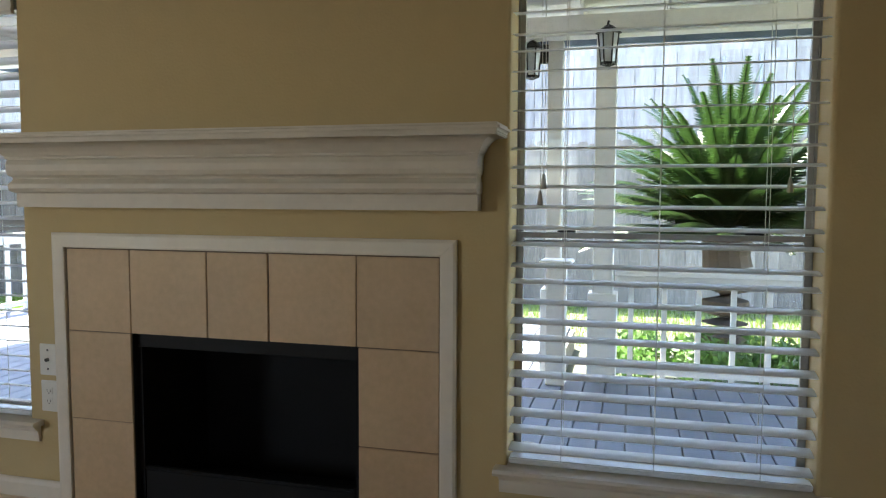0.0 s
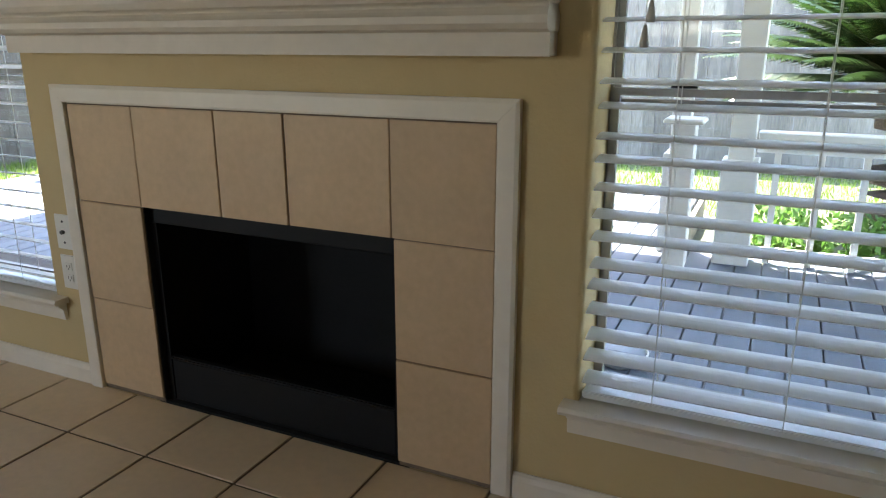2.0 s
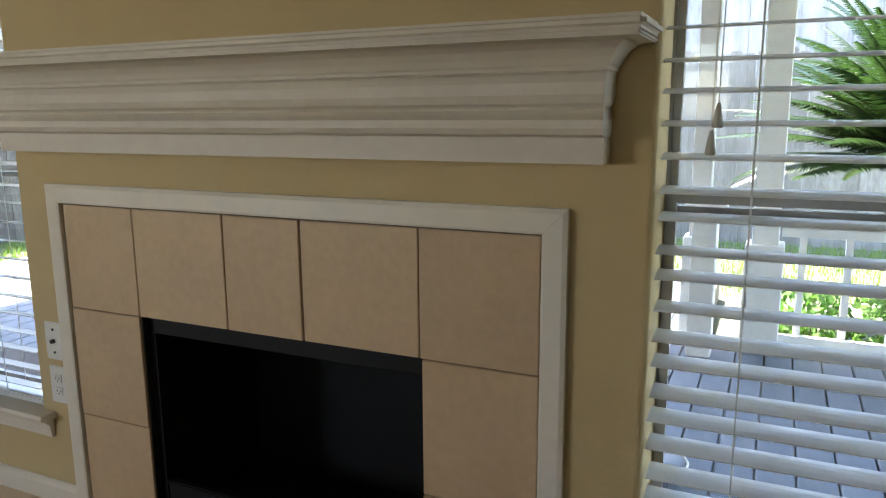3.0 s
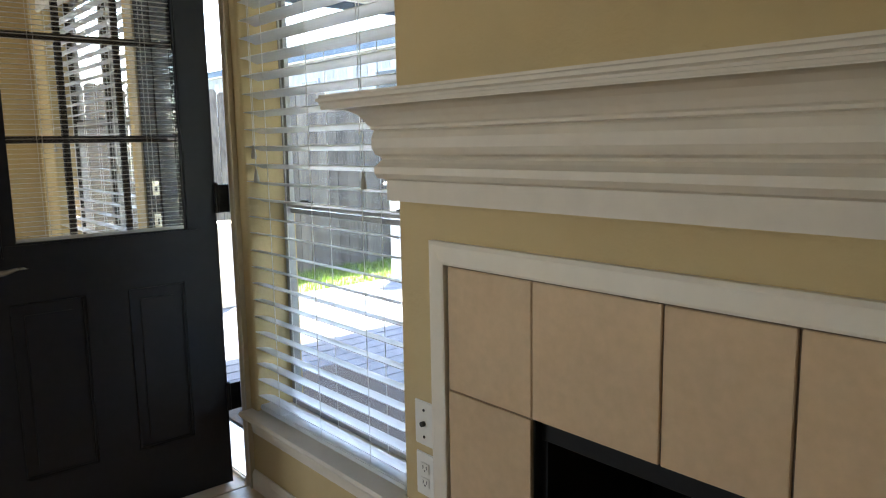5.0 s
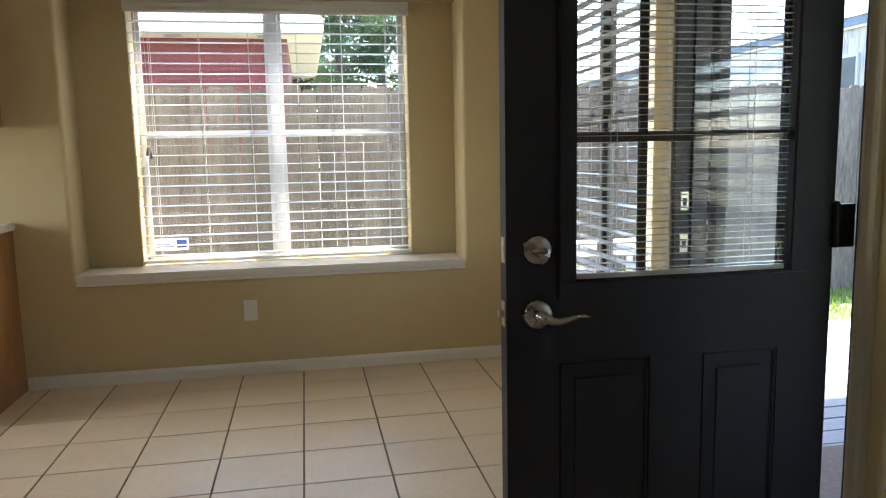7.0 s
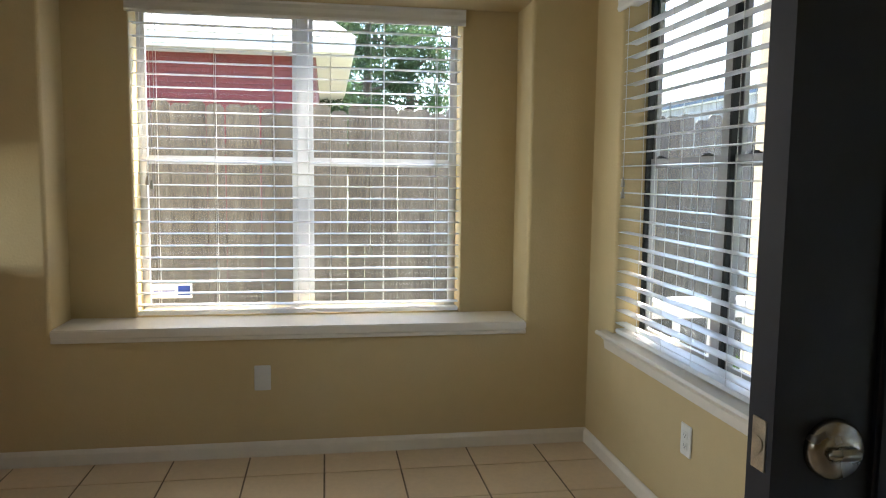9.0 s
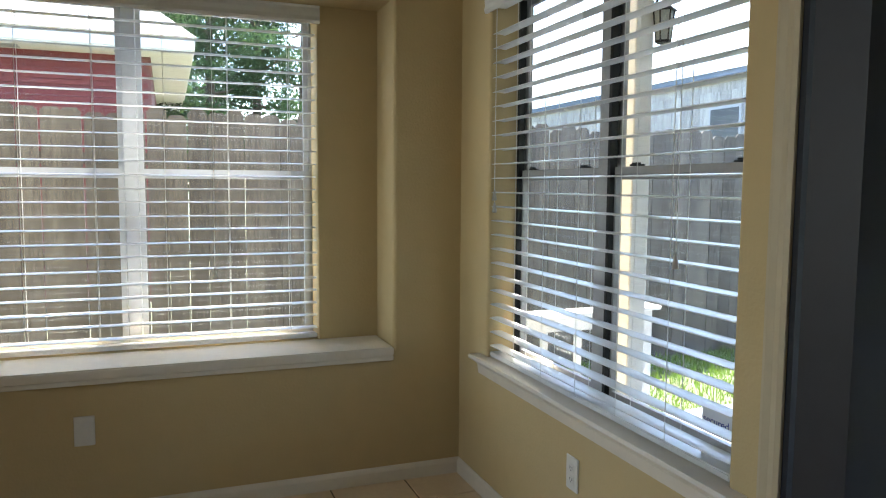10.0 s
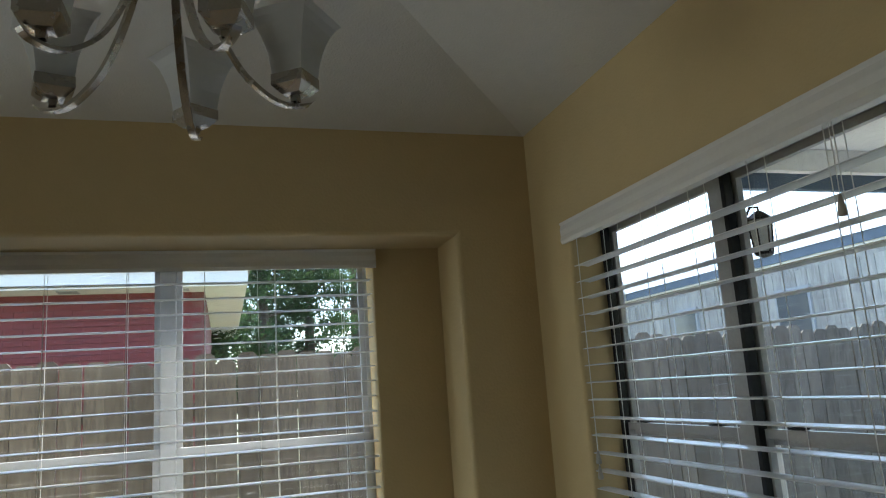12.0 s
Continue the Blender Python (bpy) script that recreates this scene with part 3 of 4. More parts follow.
at_fire(part("side_trim", mitred([(IX0, 0.001, -1, 0), (IX0, IZ, -1, 1)]), TRIM, fire))
at_fire(part("side_trim", mitred([(IX1, 0.001, 1, 0), (IX1, IZ, 1, 1)]), TRIM, fire))
at_fire(part("head_trim", mitred([(IX0 + 0.0006, IZ, -1, 1), (IX1 - 0.0006, IZ, 1, 1)]), TRIM, fire))
bm = boxed(IX0 + 0.001, 4.246, -0.003, -0.0005, 0.001, IZ - 0.001)
box(bm, 5.129, IX1 - 0.001, -0.003, -0.0005, 0.001, IZ - 0.001)
box(bm, 4.246, 5.129, -0.003, -0.0005, 0.666, IZ - 0.001)
at_fire(part("tile_backing", bm, GROUT, fire, "brown grout bed"))
FB = [(IX0 + 0.003, 4.247), (4.247, 4.563), (4.563, 4.801), (4.801, 5.122), (5.122, IX1 - 0.003)]
cells = [(a, b, 0.664, IZ - 0.004) for a, b in FB]
cells += [(IX0 + 0.003, 4.247, 0.332, 0.664), (IX0 + 0.003, 4.247, 0.016, 0.332), (5.127, IX1 - 0.003, 0.327, 0.664), (5.127, IX1 - 0.003, 0.016, 0.327)]
for i, (a, b, c, d) in enumerate(cells):
    g = 0.0018
    w = 0.0036 if b in (4.563, 4.801) else g
    bm = boxed(a + g, b - w, -0.0095 - 0.001 * (i % 3), -0.003, c + g, d - g, 0.0015, 2)
    at_fire(part("tile", bm, TILE, fire))
for q in ((4.218, 4.248, 0.001, 0.46, 0.004, 0.695), (5.127, 5.157, 0.001, 0.46, 0.004, 0.695), (4.218, 5.157, 0.461, 0.50, -0.02, 0.695),
          (4.249, 5.126, 0.001, 0.46, 0.665, 0.695), (4.218, 5.157, 0.001, 0.46, -0.02, 0.003)):
    at_fire(part("firebox_panel", boxed(*q), SOOT, fire, "sooty black firebox lining"))
bm = boxed(4.249, 5.126, 0.02, 0.035, 0.61, 0.664, 0.003)
box(bm, 4.249, 4.268, 0.02, 0.035, 0.005, 0.61)
box(bm, 5.107, 5.126, 0.02, 0.035, 0.005, 0.61)
at_fire(part("metal_surround", bm, IRON, fire, "black metal firebox rim"))
bm = boxed(4.27, 5.105, 0.022, 0.034, 0.005, 0.150, 0.003)
box(bm, 4.27, 5.105, 0.014, 0.040, 0.152, 0.164, 0.004, 2)
at_fire(part("lower_strip", bm, IRON, fire, "black metal strip below the opening"))

# mantel with crown profile returned at both ends
# (front depth, side depth, height)
CROWN = [(0, -0.03, 0), (0.057, 0, 0), (0.057, 0, 0.050), (0.062, 0.002, 0.052), (0.083, 0.003, 0.056), (0.091, 0.004, 0.068), (0.090, 0.004, 0.084),
         (0.077, 0.001, 0.094), (0.069, 0, 0.102), (0.073, 0, 0.108), (0.088, 0.004, 0.114), (0.095, 0.007, 0.130), (0.095, 0.007, 0.152),
         (0.089, 0.008, 0.166), (0.085, 0.008, 0.171), (0.092, 0.012, 0.174), (0.092, 0.012, 0.180), (0.098, 0.016, 0.184), (0.104, 0.022, 0.196),
         (0.116, 0.032, 0.210), (0.136, 0.046, 0.220), (0.152, 0.056, 0.2225), (0, -0.03, 0.2225)]
mantel = thing("mantel_shelf", (4.675, 0, 1.122), "white painted mantel shelf with crown moulding", "mantel")
bm = bmesh.new()
MX0, MX1, MZ = 3.81, 5.54, 1.122
rings = []
for x, front, sx in ((MX0, 0, -1), (MX0, 1, -1), (MX1, 1, 1), (MX1, 0, 1)):
    rings.append([bm.verts.new((x + sx * e, -0.001 - d * front, MZ + h)) for d, e, h in CROWN])
k = len(CROWN)
for u, w in zip(rings, rings[1:]):
    for i in range(1, k - 2):
        bm.faces.new((u[i], u[i + 1], w[i + 1], w[i]))
bm.faces.new([r[1] for r in rings])
bm.faces.new([r[-2] for r in rings])
o = part("crown_moulding", bm, MANTEL, mantel)
o.matrix_parent_inverse = Matrix.Translation(mantel.location).inverted()
bm = boxed(3.712, 5.632, -0.198, -0.001, 1.3545, 1.380, 0.009, 3)
box(bm, 3.722, 5.622, -0.188, -0.001, 1.3450, 1.3548, 0.003, 2)
o = part("shelf_board", bm, MANTEL, mantel)
o.matrix_parent_inverse = Matrix.Translation(mantel.location).inverted()


# ---- switch plates and sockets ----
def plate(m, label, kind):
    t = tagged(new("wall_plate"), label, "outlet", "wall plates")
    part("plate", boxed(-0.038, 0.038, -0.006, -0.001, -0.060, 0.060, 0.003, 2), PLATE, t)
    if kind == "duplex":
        for z in (-0.02, 0.02):
            s = part("socket", boxed(-0.017, 0.017, -0.009, -0.006, z - 0.014, z + 0.014, 0.003, 2), PLATE, t)
            for q in ((-0.008, -0.006, z - 0.003, z + 0.006), (0.006, 0.008, z - 0.003, z + 0.006), (-0.002, 0.002, z - 0.010, z - 0.006)):
                part("slot", boxed(q[0], q[1], -0.0096, -0.009, q[2], q[3]), SLOT, s)
    elif kind == "switch":
        part("rocker", boxed(-0.016, 0.016, -0.011, -0.006, -0.033, 0.033, 0.003, 2), PLATE, t)
    else:
        for z in (-0.036, 0.0, 0.036):
            part("screw" if z else "coax_jack", rod(bmesh.new(), (0, -0.006, z), (0, -0.008 if z else -0.016, z), 0.004 if z else 0.007, n=10), SLOT, t)
    t.matrix_world = m
    return t


plate(pose(0, -1.602, 0.382, 0, 0, 90), "cream blank rocker plate on the niche wall", "switch")
plate(pose(1.038, 0, 0.385), "white duplex outlet under the nook window", "duplex")
plate(pose(3.872, 0, 0.545), "white cable plate beside the fireplace trim", "coax")
plate(pose(3.874, 0, 0.405), "white duplex outlet beside the fireplace trim", "duplex")
plate(pose(6.662, 0, 0.160), "white cable plate low on the wall", "coax")


# ---- kitchen cabinets by the niche ----
def base_cabinet(y):
    t = thing("base_cabinet", (0.31, y - 0.3, 0), "honey oak kitchen base cabinet", "cabinet")
    inv = Matrix.Translation(t.location).inverted()
    ps = [part("body", boxed(0.002, 0.60, y - 0.598, y, 0.10, 0.895, 0.002), WOOD, t), part("toe_kick", boxed(0.002, 0.53, y - 0.598, y, 0.0, 0.10), WOOD, t)]
    d = part("door", boxed(0.601, 0.62, y - 0.58, y - 0.02, 0.12, 0.72, 0.004), WOOD, t)
    ps += [d, part("drawer", boxed(0.601, 0.62, y - 0.58, y - 0.02, 0.74, 0.88, 0.004), WOOD, t)]
    for p in ps:
        p.matrix_parent_inverse = inv


for k in range(3):
    base_cabinet(-2.822 - 0.6 * k)
whole("kitchen_countertop", boxed(0.002, 0.64, -4.62, -2.805, 0.896, 0.935, 0.006, 2), COUNTER, "white laminate countertop on oak cabinets", "countertop")
for k in range(3):
    y = -2.822 - 0.6 * k
    t = thing("wall_cabinet", (0.16, y - 0.3, 1.44), "honey oak wall cabinet", "cabinet")
    inv = Matrix.Translation(t.location).inverted()
    part("body", boxed(0.002, 0.31, y - 0.598, y, 1.44, 2.30, 0.003), WOOD, t).matrix_parent_inverse = inv
    part("door", boxed(0.311, 0.33, y - 0.58, y - 0.02, 1.46, 2.28, 0.004), WOOD, t).matrix_parent_inverse = inv

# ---- chandelier ----
CH = Vector((1.345, -1.307, 2.147))
chand = thing("chandelier", CH, "brushed nickel five-arm chandelier with frosted glass shades", "chandelier")
inv = Matrix.Translation(CH).inverted()
RIDGE = ZC + 0.24 * 1.307


def on_ch(o):
    o.matrix_parent_inverse = inv
    return o


bm = tube(bmesh.new(), [CH + Vector((0, 0, z)) for z in (0.24, 0.26, 0.29, 0.50, 0.53, 0.56)], [0.010, 0.022, 0.016, 0.016, 0.024, 0.008], 14)
on_ch(part("column", bm, NICKEL, chand, smooth=True))
bm = tube(bmesh.new(), [CH + Vector((0, 0, 0.56)), (CH.x, CH.y, RIDGE - 0.03)], 0.005, 8)
on_ch(part("hanging_rod", bm, NICKEL, chand))
bm = tube(bmesh.new(), [(CH.x, CH.y, RIDGE - 0.045), (CH.x, CH.y, RIDGE - 0.03), (CH.x, CH.y, RIDGE + 0.02)], [0.03, 0.065, 0.065], 20)
on_ch(part("canopy", bm, NICKEL, chand))
for k in range(5):
    az = math.radians(170 + 72 * k)
    r = Vector((math.cos(az), math.sin(az), 0))
    s = Vector((-math.sin(az), math.cos(az), 0))
    bm = bmesh.new()
    path = [(0.012, 0.52), (0.028, 0.40), (0.055, 0.27), (0.095, 0.15), (0.145, 0.06), (0.20, 0.012), (0.245, -0.004), (0.285, 0.0), (0.30, 0.008)]
    prev = None
    smooth = []
    for i in range(len(path) - 1):
        p0, p1, p2, p3 = (Vector(path[max(0, min(len(path) - 1, i + o))]) for o in (-1, 0, 1, 2))
        for q in range(4):
            u = q / 4
            smooth.append(0.5 * (2 * p1 + (p2 - p0) * u + (2 * p0 - 5 * p1 + 4 * p2 - p3) * u * u + (3 * p1 - p0 - 3 * p2 + p3) * u ** 3))
    smooth.append(Vector(path[-1]))
    for d, h in smooth:
        q = [bm.verts.new(CH + r * (0.9 * d + a) + s * b + Vector((0, 0, h + c))) for a, b, c in ((-0.002, -0.008, 0), (-0.002, 0.008, 0), (0.003, 0.008, 0.006), (0.003, -0.008, 0.006))]
        if prev:
            for j in range(4):
                bm.faces.new((prev[j], prev[(j + 1) % 4], q[(j + 1) % 4], q[j]))
        else:
            bm.faces.new(q)
        prev = q
    bm.faces.new(prev[::-1])
    arm = on_ch(part("arm", bm, NICKEL, chand, "flat curved brushed nickel arm"))
    m = Matrix.Translation(CH + r * 0.236 + Vector((0, 0, 0.006))) @ Matrix.Rotation(az + math.pi / 4, 4, "Z")

    def square_loft(secs, m):
        b = bmesh.new()
        pr = None
        for z, w in secs:
            q = [b.verts.new((x * w, y * w, z)) for x, y in ((-1, -1), (1, -1), (1, 1), (-1, 1))]
            if pr:
                for j in range(4):
                    b.faces.new((pr[j], pr[(j + 1) % 4], q[(j + 1) % 4], q[j]))
            pr = q
        b.transform(m)
        return b
    b = square_loft([(0.002, 0.007), (0.014, 0.008), (0.016, 0.019), (0.032, 0.034), (0.054, 0.034), (0.056, 0.0)], m)
    on_ch(part("lamp_cup", b, NICKEL, chand, "square brushed nickel cup"))
    b = square_loft([(0.050, 0.032), (0.070, 0.034), (0.090, 0.0365), (0.110, 0.0405), (0.130, 0.046), (0.150, 0.053), (0.165, 0.061), (0.176, 0.070), (0.177, 0.067), (0.165, 0.057), (0.150, 0.049), (0.130, 0.042), (0.110, 0.0365), (0.090, 0.0325), (0.070, 0.030), (0.052, 0.027)], m)
    on_ch(part("shade", b, FROST, chand, "flared square frosted glass shade"))

# ---- outside ----
GZ = -0.35
bm = bmesh.new()
q = [bm.verts.new(p) for p in ((-400, -400, GZ), (400, -400, GZ), (400, 400, GZ), (-400, 400, GZ))]
bm.faces.new(q)
whole("ground", bm, GRASS, "bright green lawn running to the fences", "lawn", "structure")
DECKZ = -0.12
deck = tagged(new("deck"), "grey painted wooden deck boards", "deck", kind="structure")
part("joists", boxed(-0.74, 5.45, 0.192, 5.0, GZ, DECKZ - 0.035), FENCE, deck)
part("joists", boxed(5.46, 8.8, 0.192, 3.05, GZ, DECKZ - 0.035), FENCE, deck)
d1, d2 = mesh_of("plank", boxed(-0.068, 0.068, 0.195, 5.02, -0.03, 0, 0.004), DECK), mesh_of("plank", boxed(-0.068, 0.068, 0.195, 3.06, -0.03, 0, 0.004), DECK)
x = -0.67
while x < 8.75:
    p = part("plank", d1 if x < 5.42 else d2, None, deck)
    p.location = (x, 0, DECKZ + 0.001 * math.sin(x * 9))
    x += 0.143
whole("door_mat", boxed(1.45, 2.75, 0.35, 1.25, DECKZ + 0.002, DECKZ + 0.014, 0.004), MATBROWN, "large dark brown mat on the deck", "doormat")

bowl = thing("metal_bowl", (5.50, 1.20, DECKZ + 0.002), "dull grey metal bowl with a pale rim on the deck", "bowl")
part("basin", tube(bmesh.new(), [(0, 0, z) for z in (0.0, 0.012, 0.05, 0.052, 0.02, 0.018)], [0.07, 0.085, 0.115, 0.105, 0.075, 0.01], 24), PIPE, bowl, smooth=True)
part("rim", tube(bmesh.new(), [(0.113 * math.cos(a * 0.2618), 0.113 * math.sin(a * 0.2618), 0.053) for a in range(25)], 0.005, 6), OUTWHITE, bowl, "pale rolled rim")

# porch roof over the deck
roof = tagged(new("porch_roof"), "white porch ceiling with bluish fascia", "porch roof", kind="structure")
part("soffit", boxed(0.1, 9.2, 0.192, 3.7, 2.50, 2.53), OUTWHITE, roof)
for k in range(16):
    part("rafter", boxed(0.2 + 0.6 * k, 0.24 + 0.6 * k, 0.2, 3.68, 2.40, 2.498), OUTWHITE, roof)
part("fascia", boxed(0.06, 0.098, 0.192, 3.74, 2.36, 2.62), BLUEROOF, roof, "bluish painted fascia")
part("fascia", boxed(0.1, 9.2, 3.702, 3.74, 2.36, 2.62), BLUEROOF, roof, "bluish painted fascia")
part("beam", boxed(0.1, 9.2, 2.86, 3.0, 2.26, 2.398), OUTWHITE, roof)


def post(x, y, w, top, label, base=0.0):
    t = thing("porch_post", (x, y, DECKZ), label, "post", "white porch posts")
    h = top - DECKZ
    part("shaft", boxed(-w / 2, w / 2, -w / 2, w / 2, 0, h, 0.006), OUTWHITE, t)
    if base:
        part("base_wrap", boxed(-w / 2 - base, w / 2 + base, -w / 2 - base, w / 2 + base, 0, 0.62, 0.006), OUTWHITE, t)
    return t


def lantern(x, y, z, dx, dy, size=1.0):
    t = thing("porch_lantern", (x, y, z), "black metal wall lantern with seeded glass", "lantern", "porch lanterns")
    t.scale = (size, size, size)
    part("backplate", boxed(-0.03, 0.03, -0.03, 0.03, -0.05, 0.08, 0.006), DARKMETAL, t)
    c = Vector((dx, dy, 0)) * 0.13
    part("bracket", tube(bmesh.new(), [(0, 0, 0.06), c * 0.5 + Vector((0, 0, 0.13)), c + Vector((0, 0, 0.12)), c + Vector((0, 0, 0.08))], 0.008), DARKMETAL, t)
    bm = tube(bmesh.new(), [c + Vector((0, 0, z)) for z in (0.10, 0.09, 0.045, 0.04)], [0.008, 0.03, 0.085, 0.085], 6)
    part("cap", bm, DARKMETAL, t)
    part("glass", tube(bmesh.new(), [c + Vector((0, 0, z)) for z in (0.04, -0.15)], [0.062, 0.045], 6), LAMPGLASS, t)
    bm = bmesh.new()
    for k in range(6):
        a = k * math.pi / 3
        u = Vector((math.cos(a), math.sin(a), 0))
        rod(bm, c + u * 0.066 + Vector((0, 0, 0.04)), c + u * 0.048 + Vector((0, 0, -0.15)), 0.005, n=5)
    tube(bm, [c + Vector((0, 0, z)) for z in (-0.145, -0.16, -0.175)], [0.055, 0.05, 0.012], 6)
    part("cage", bm, DARKMETAL, t)


post(5.44, 3.05, 0.11, 2.262, "white square porch post with wrapped base", 0.03)
post(5.80, 2.93, 0.14, 2.262, "white square porch post beside the rail", 0.03)
post(0.16, 0.84, 0.10, 2.398, "white square post under the porch roof edge")
part("cap", boxed(-0.10, 0.10, -0.10, 0.10, 0.72, 0.745, 0.008), OUTWHITE, post(-0.68, 1.50, 0.12, 0.598, "short white newel post with flat cap"))
lantern(5.36, 3.02, 2.16, -0.6, -0.6)
lantern(5.80, 2.84, 2.19, 0.1, -1)
lantern(0.17, 0.90, 2.15, 0.75, 0.2, 0.72)
part("cap", boxed(-0.11, 0.11, -0.11, 0.11, 0.83, 0.86, 0.01), OUTWHITE, post(5.50, 2.72, 0.13, 0.71, "short white newel post with flat cap"))


def railing(a, b, label, h=0.62, n=None):
    a, b = Vector((*a, DECKZ)), Vector((*b, DECKZ))
    d = (b - a)
    t = thing("deck_railing", a, label, "railing", "white deck railings")
    m = Matrix.Rotation(math.atan2(d.y, d.x), 4, "Z")
    t.matrix_world = Matrix.Translation(a) @ m
    L = d.length
    part("top_rail", boxed(0, L, -0.07, 0.07, h - 0.04, h, 0.006), OUTWHITE, t)
    part("under_rail", boxed(0, L, -0.02, 0.02, h - 0.12, h - 0.04), OUTWHITE, t)
    part("bottom_rail", boxed(0, L, -0.02, 0.02, 0.05, 0.10), OUTWHITE, t)
    me = mesh_of("baluster", boxed(-0.018, 0.018, -0.018, 0.018, 0.0, h - 0.08), OUTWHITE)
    n = n or int(L / 0.22)
    for k in range(n):
        p = part("baluster", me, None, t)
        p.location = ((k + 0.5) * L / n, 0.03, 0)
    return t


railing((5.88, 2.95), (8.8, 2.95), "white painted rail with square balusters before shrubs", 0.78)
railing((-0.62, 3.42), (-0.62, 5.0), "white painted rail with square balusters on the deck edge", 0.86)
part("cap", boxed(-0.11, 0.11, -0.11, 0.11, 0.97, 1.0, 0.01), OUTWHITE, post(-0.62, 3.35, 0.13, 0.86, "short white newel post with flat cap"))
railing((-0.68, 0.25), (-0.68, 1.43), "white painted rail with square balusters near the nook window", 0.73, 5)


# fences
def picket_mesh(h, mat, w=0.1425):
    bm = bmesh.new()
    c = 0.03
    out = [(-w / 2, 0), (w / 2, 0), (w / 2, h - c), (w / 2 - c, h), (-w / 2 + c, h), (-w / 2, h - c)]
    f = [bm.verts.new((x, 0, z)) for x, z in out]
    b = [bm.verts.new((x, 0.018, z)) for x, z in out]
    bm.faces.new(f)
    bm.faces.new(b[::-1])
    for i in range(6):
        bm.faces.new((f[i], f[(i + 1) % 6], b[(i + 1) % 6], b[i]))
    return mesh_of("picket", bm, mat)




def fence(a, b, label, mat):
    picks = [picket_mesh(h, mat) for h in (2.24, 2.27, 2.29)]
    rnd = random.Random(7)
    a, b = Vector((*a, GZ)), Vector((*b, GZ))
    d = b - a
    t = tagged(new("wooden_fence"), label, "fence")
    t.matrix_world = Matrix.Translation(a) @ Matrix.Rotation(math.atan2(d.y, d.x), 4, "Z")
    n = int(d.length / 0.145)
    for k in range(n):
        p = part("picket", picks[rnd.randrange(3)], None, t)
        p.matrix_local = pose((k + 0.5) * 0.145, rnd.uniform(-0.004, 0.004), 0, 0, rnd.uniform(-0.4, 0.4), 0)
    for z in (0.4, 1.15, 1.9):
        part("rail", boxed(0, n * 0.145, 0.019, 0.06, z - 0.045, z + 0.045), mat, t)


fence((-2.9, -7.5), (-2.9, 8.0), "brown wooden picket fence along the lawn, colour darkened for shade", SHADEDFENCE)
fence((-2.9, 8.0), (14.0, 8.0), "weathered grey wooden picket fence behind the palm", FENCE)


# neighbouring houses
def far_house(name, x0, x1, y0, y1, wall_top, ridge, wallmat, roofmat, label, along, eave=0.5, fasciamat=OUTWHITE):
    t = thing(name, ((x0 + x1) / 2, (y0 + y1) / 2, GZ), label, "house")
    inv = Matrix.Translation(t.location).inverted()

    def put(nm, bm, mat, lab="", parent=None):
        o = part(nm, bm, mat, parent or t, lab)
        o.matrix_parent_inverse = inv if parent is None else Matrix.Identity(4)
        return o
    put("wall", boxed(x0, x1, y0, y1, GZ, wall_top), wallmat)
    put("soffit", boxed(x0 - eave, x1 + eave, y0 - eave, y1 + eave, wall_top - 0.02, wall_top + 0.02), OUTWHITE, "white boxed soffit")
    put("fascia", boxed(x0 - eave - 0.03, x1 + eave + 0.03, y0 - eave - 0.03, y1 + eave + 0.03, wall_top + 0.021, wall_top + 0.20), fasciamat, "painted fascia board")
    bm = bmesh.new()
    e = eave + 0.06
    z = wall_top + 0.19
    lo = [bm.verts.new(p) for p in ((x0 - e, y0 - e, z), (x1 + e, y0 - e, z), (x1 + e, y1 + e, z), (x0 - e, y1 + e, z))]
    if along == "x":
        r = [bm.verts.new((x0 + 2, (y0 + y1) / 2, ridge)), bm.verts.new((x1 - 2, (y0 + y1) / 2, ridge))]
        fs = ((lo[0], lo[1], r[1], r[0]), (lo[1], lo[2], r[1]), (lo[2], lo[3], r[0], r[1]), (lo[3], lo[0], r[0]))
    else:
        r = [bm.verts.new(((x0 + x1) / 2, y0 + 2, ridge)), bm.verts.new(((x0 + x1) / 2, y1 - 2, ridge))]
        fs = ((lo[0], lo[1], r[0]), (lo[1], lo[2], r[1], r[0]), (lo[2], lo[3], r[1]), (lo[3], lo[0], r[0], r[1]))
    for f in fs:
        bm.faces.new(f)
    bm.faces.new(lo[::-1])
    put("roof", bm, roofmat)
    return t, put


red, put = far_house("red_house", -16, -8.2, -12, -1.45, 3.18, 6.0, MORTAR, SHINGLE, "red brick house with cream fascia and white soffit", "y", 0.55)
bk = bmesh.new()
rnd = random.Random(4)
for row in range(24):
    y = -1.5 - (0.12 if row % 2 else 0.0)
    while y > -7.0:
        box(bk, -8.20, -8.185 + rnd.uniform(0, 0.004), y - 0.225, y, 1.35 + row * 0.076, 1.35 + row * 0.076 + 0.064)
        y -= 0.237
tagged(put("brick_courses", bk, REDSIDE, "red painted brick courses"), kind="stuff")
for k in range(2):
    put("soffit_vent", boxed(-8.05, -7.80, -1.9 - 1.4 * k, -1.65 - 1.4 * k, 3.150, 3.159), PIPE)
grey, put = far_house("grey_house", -22, 16, 9.2, 18, 3.5, 5.2, GREYSIDE, BLUEROOF, "weathered grey sided house with a bluish roof edge", "x", 0.06, BLUEROOF)
me = mesh_of("siding_board", boxed(-0.145, 0.145, 0, 0.02, 0, 3.65), GREYSIDE)
for k in range(120):
    o = part("siding_board", me, None, grey)
    o.matrix_parent_inverse = Matrix.Translation(grey.location).inverted()
    o.location = (-21.8 + 0.3 * k, 9.178, GZ)
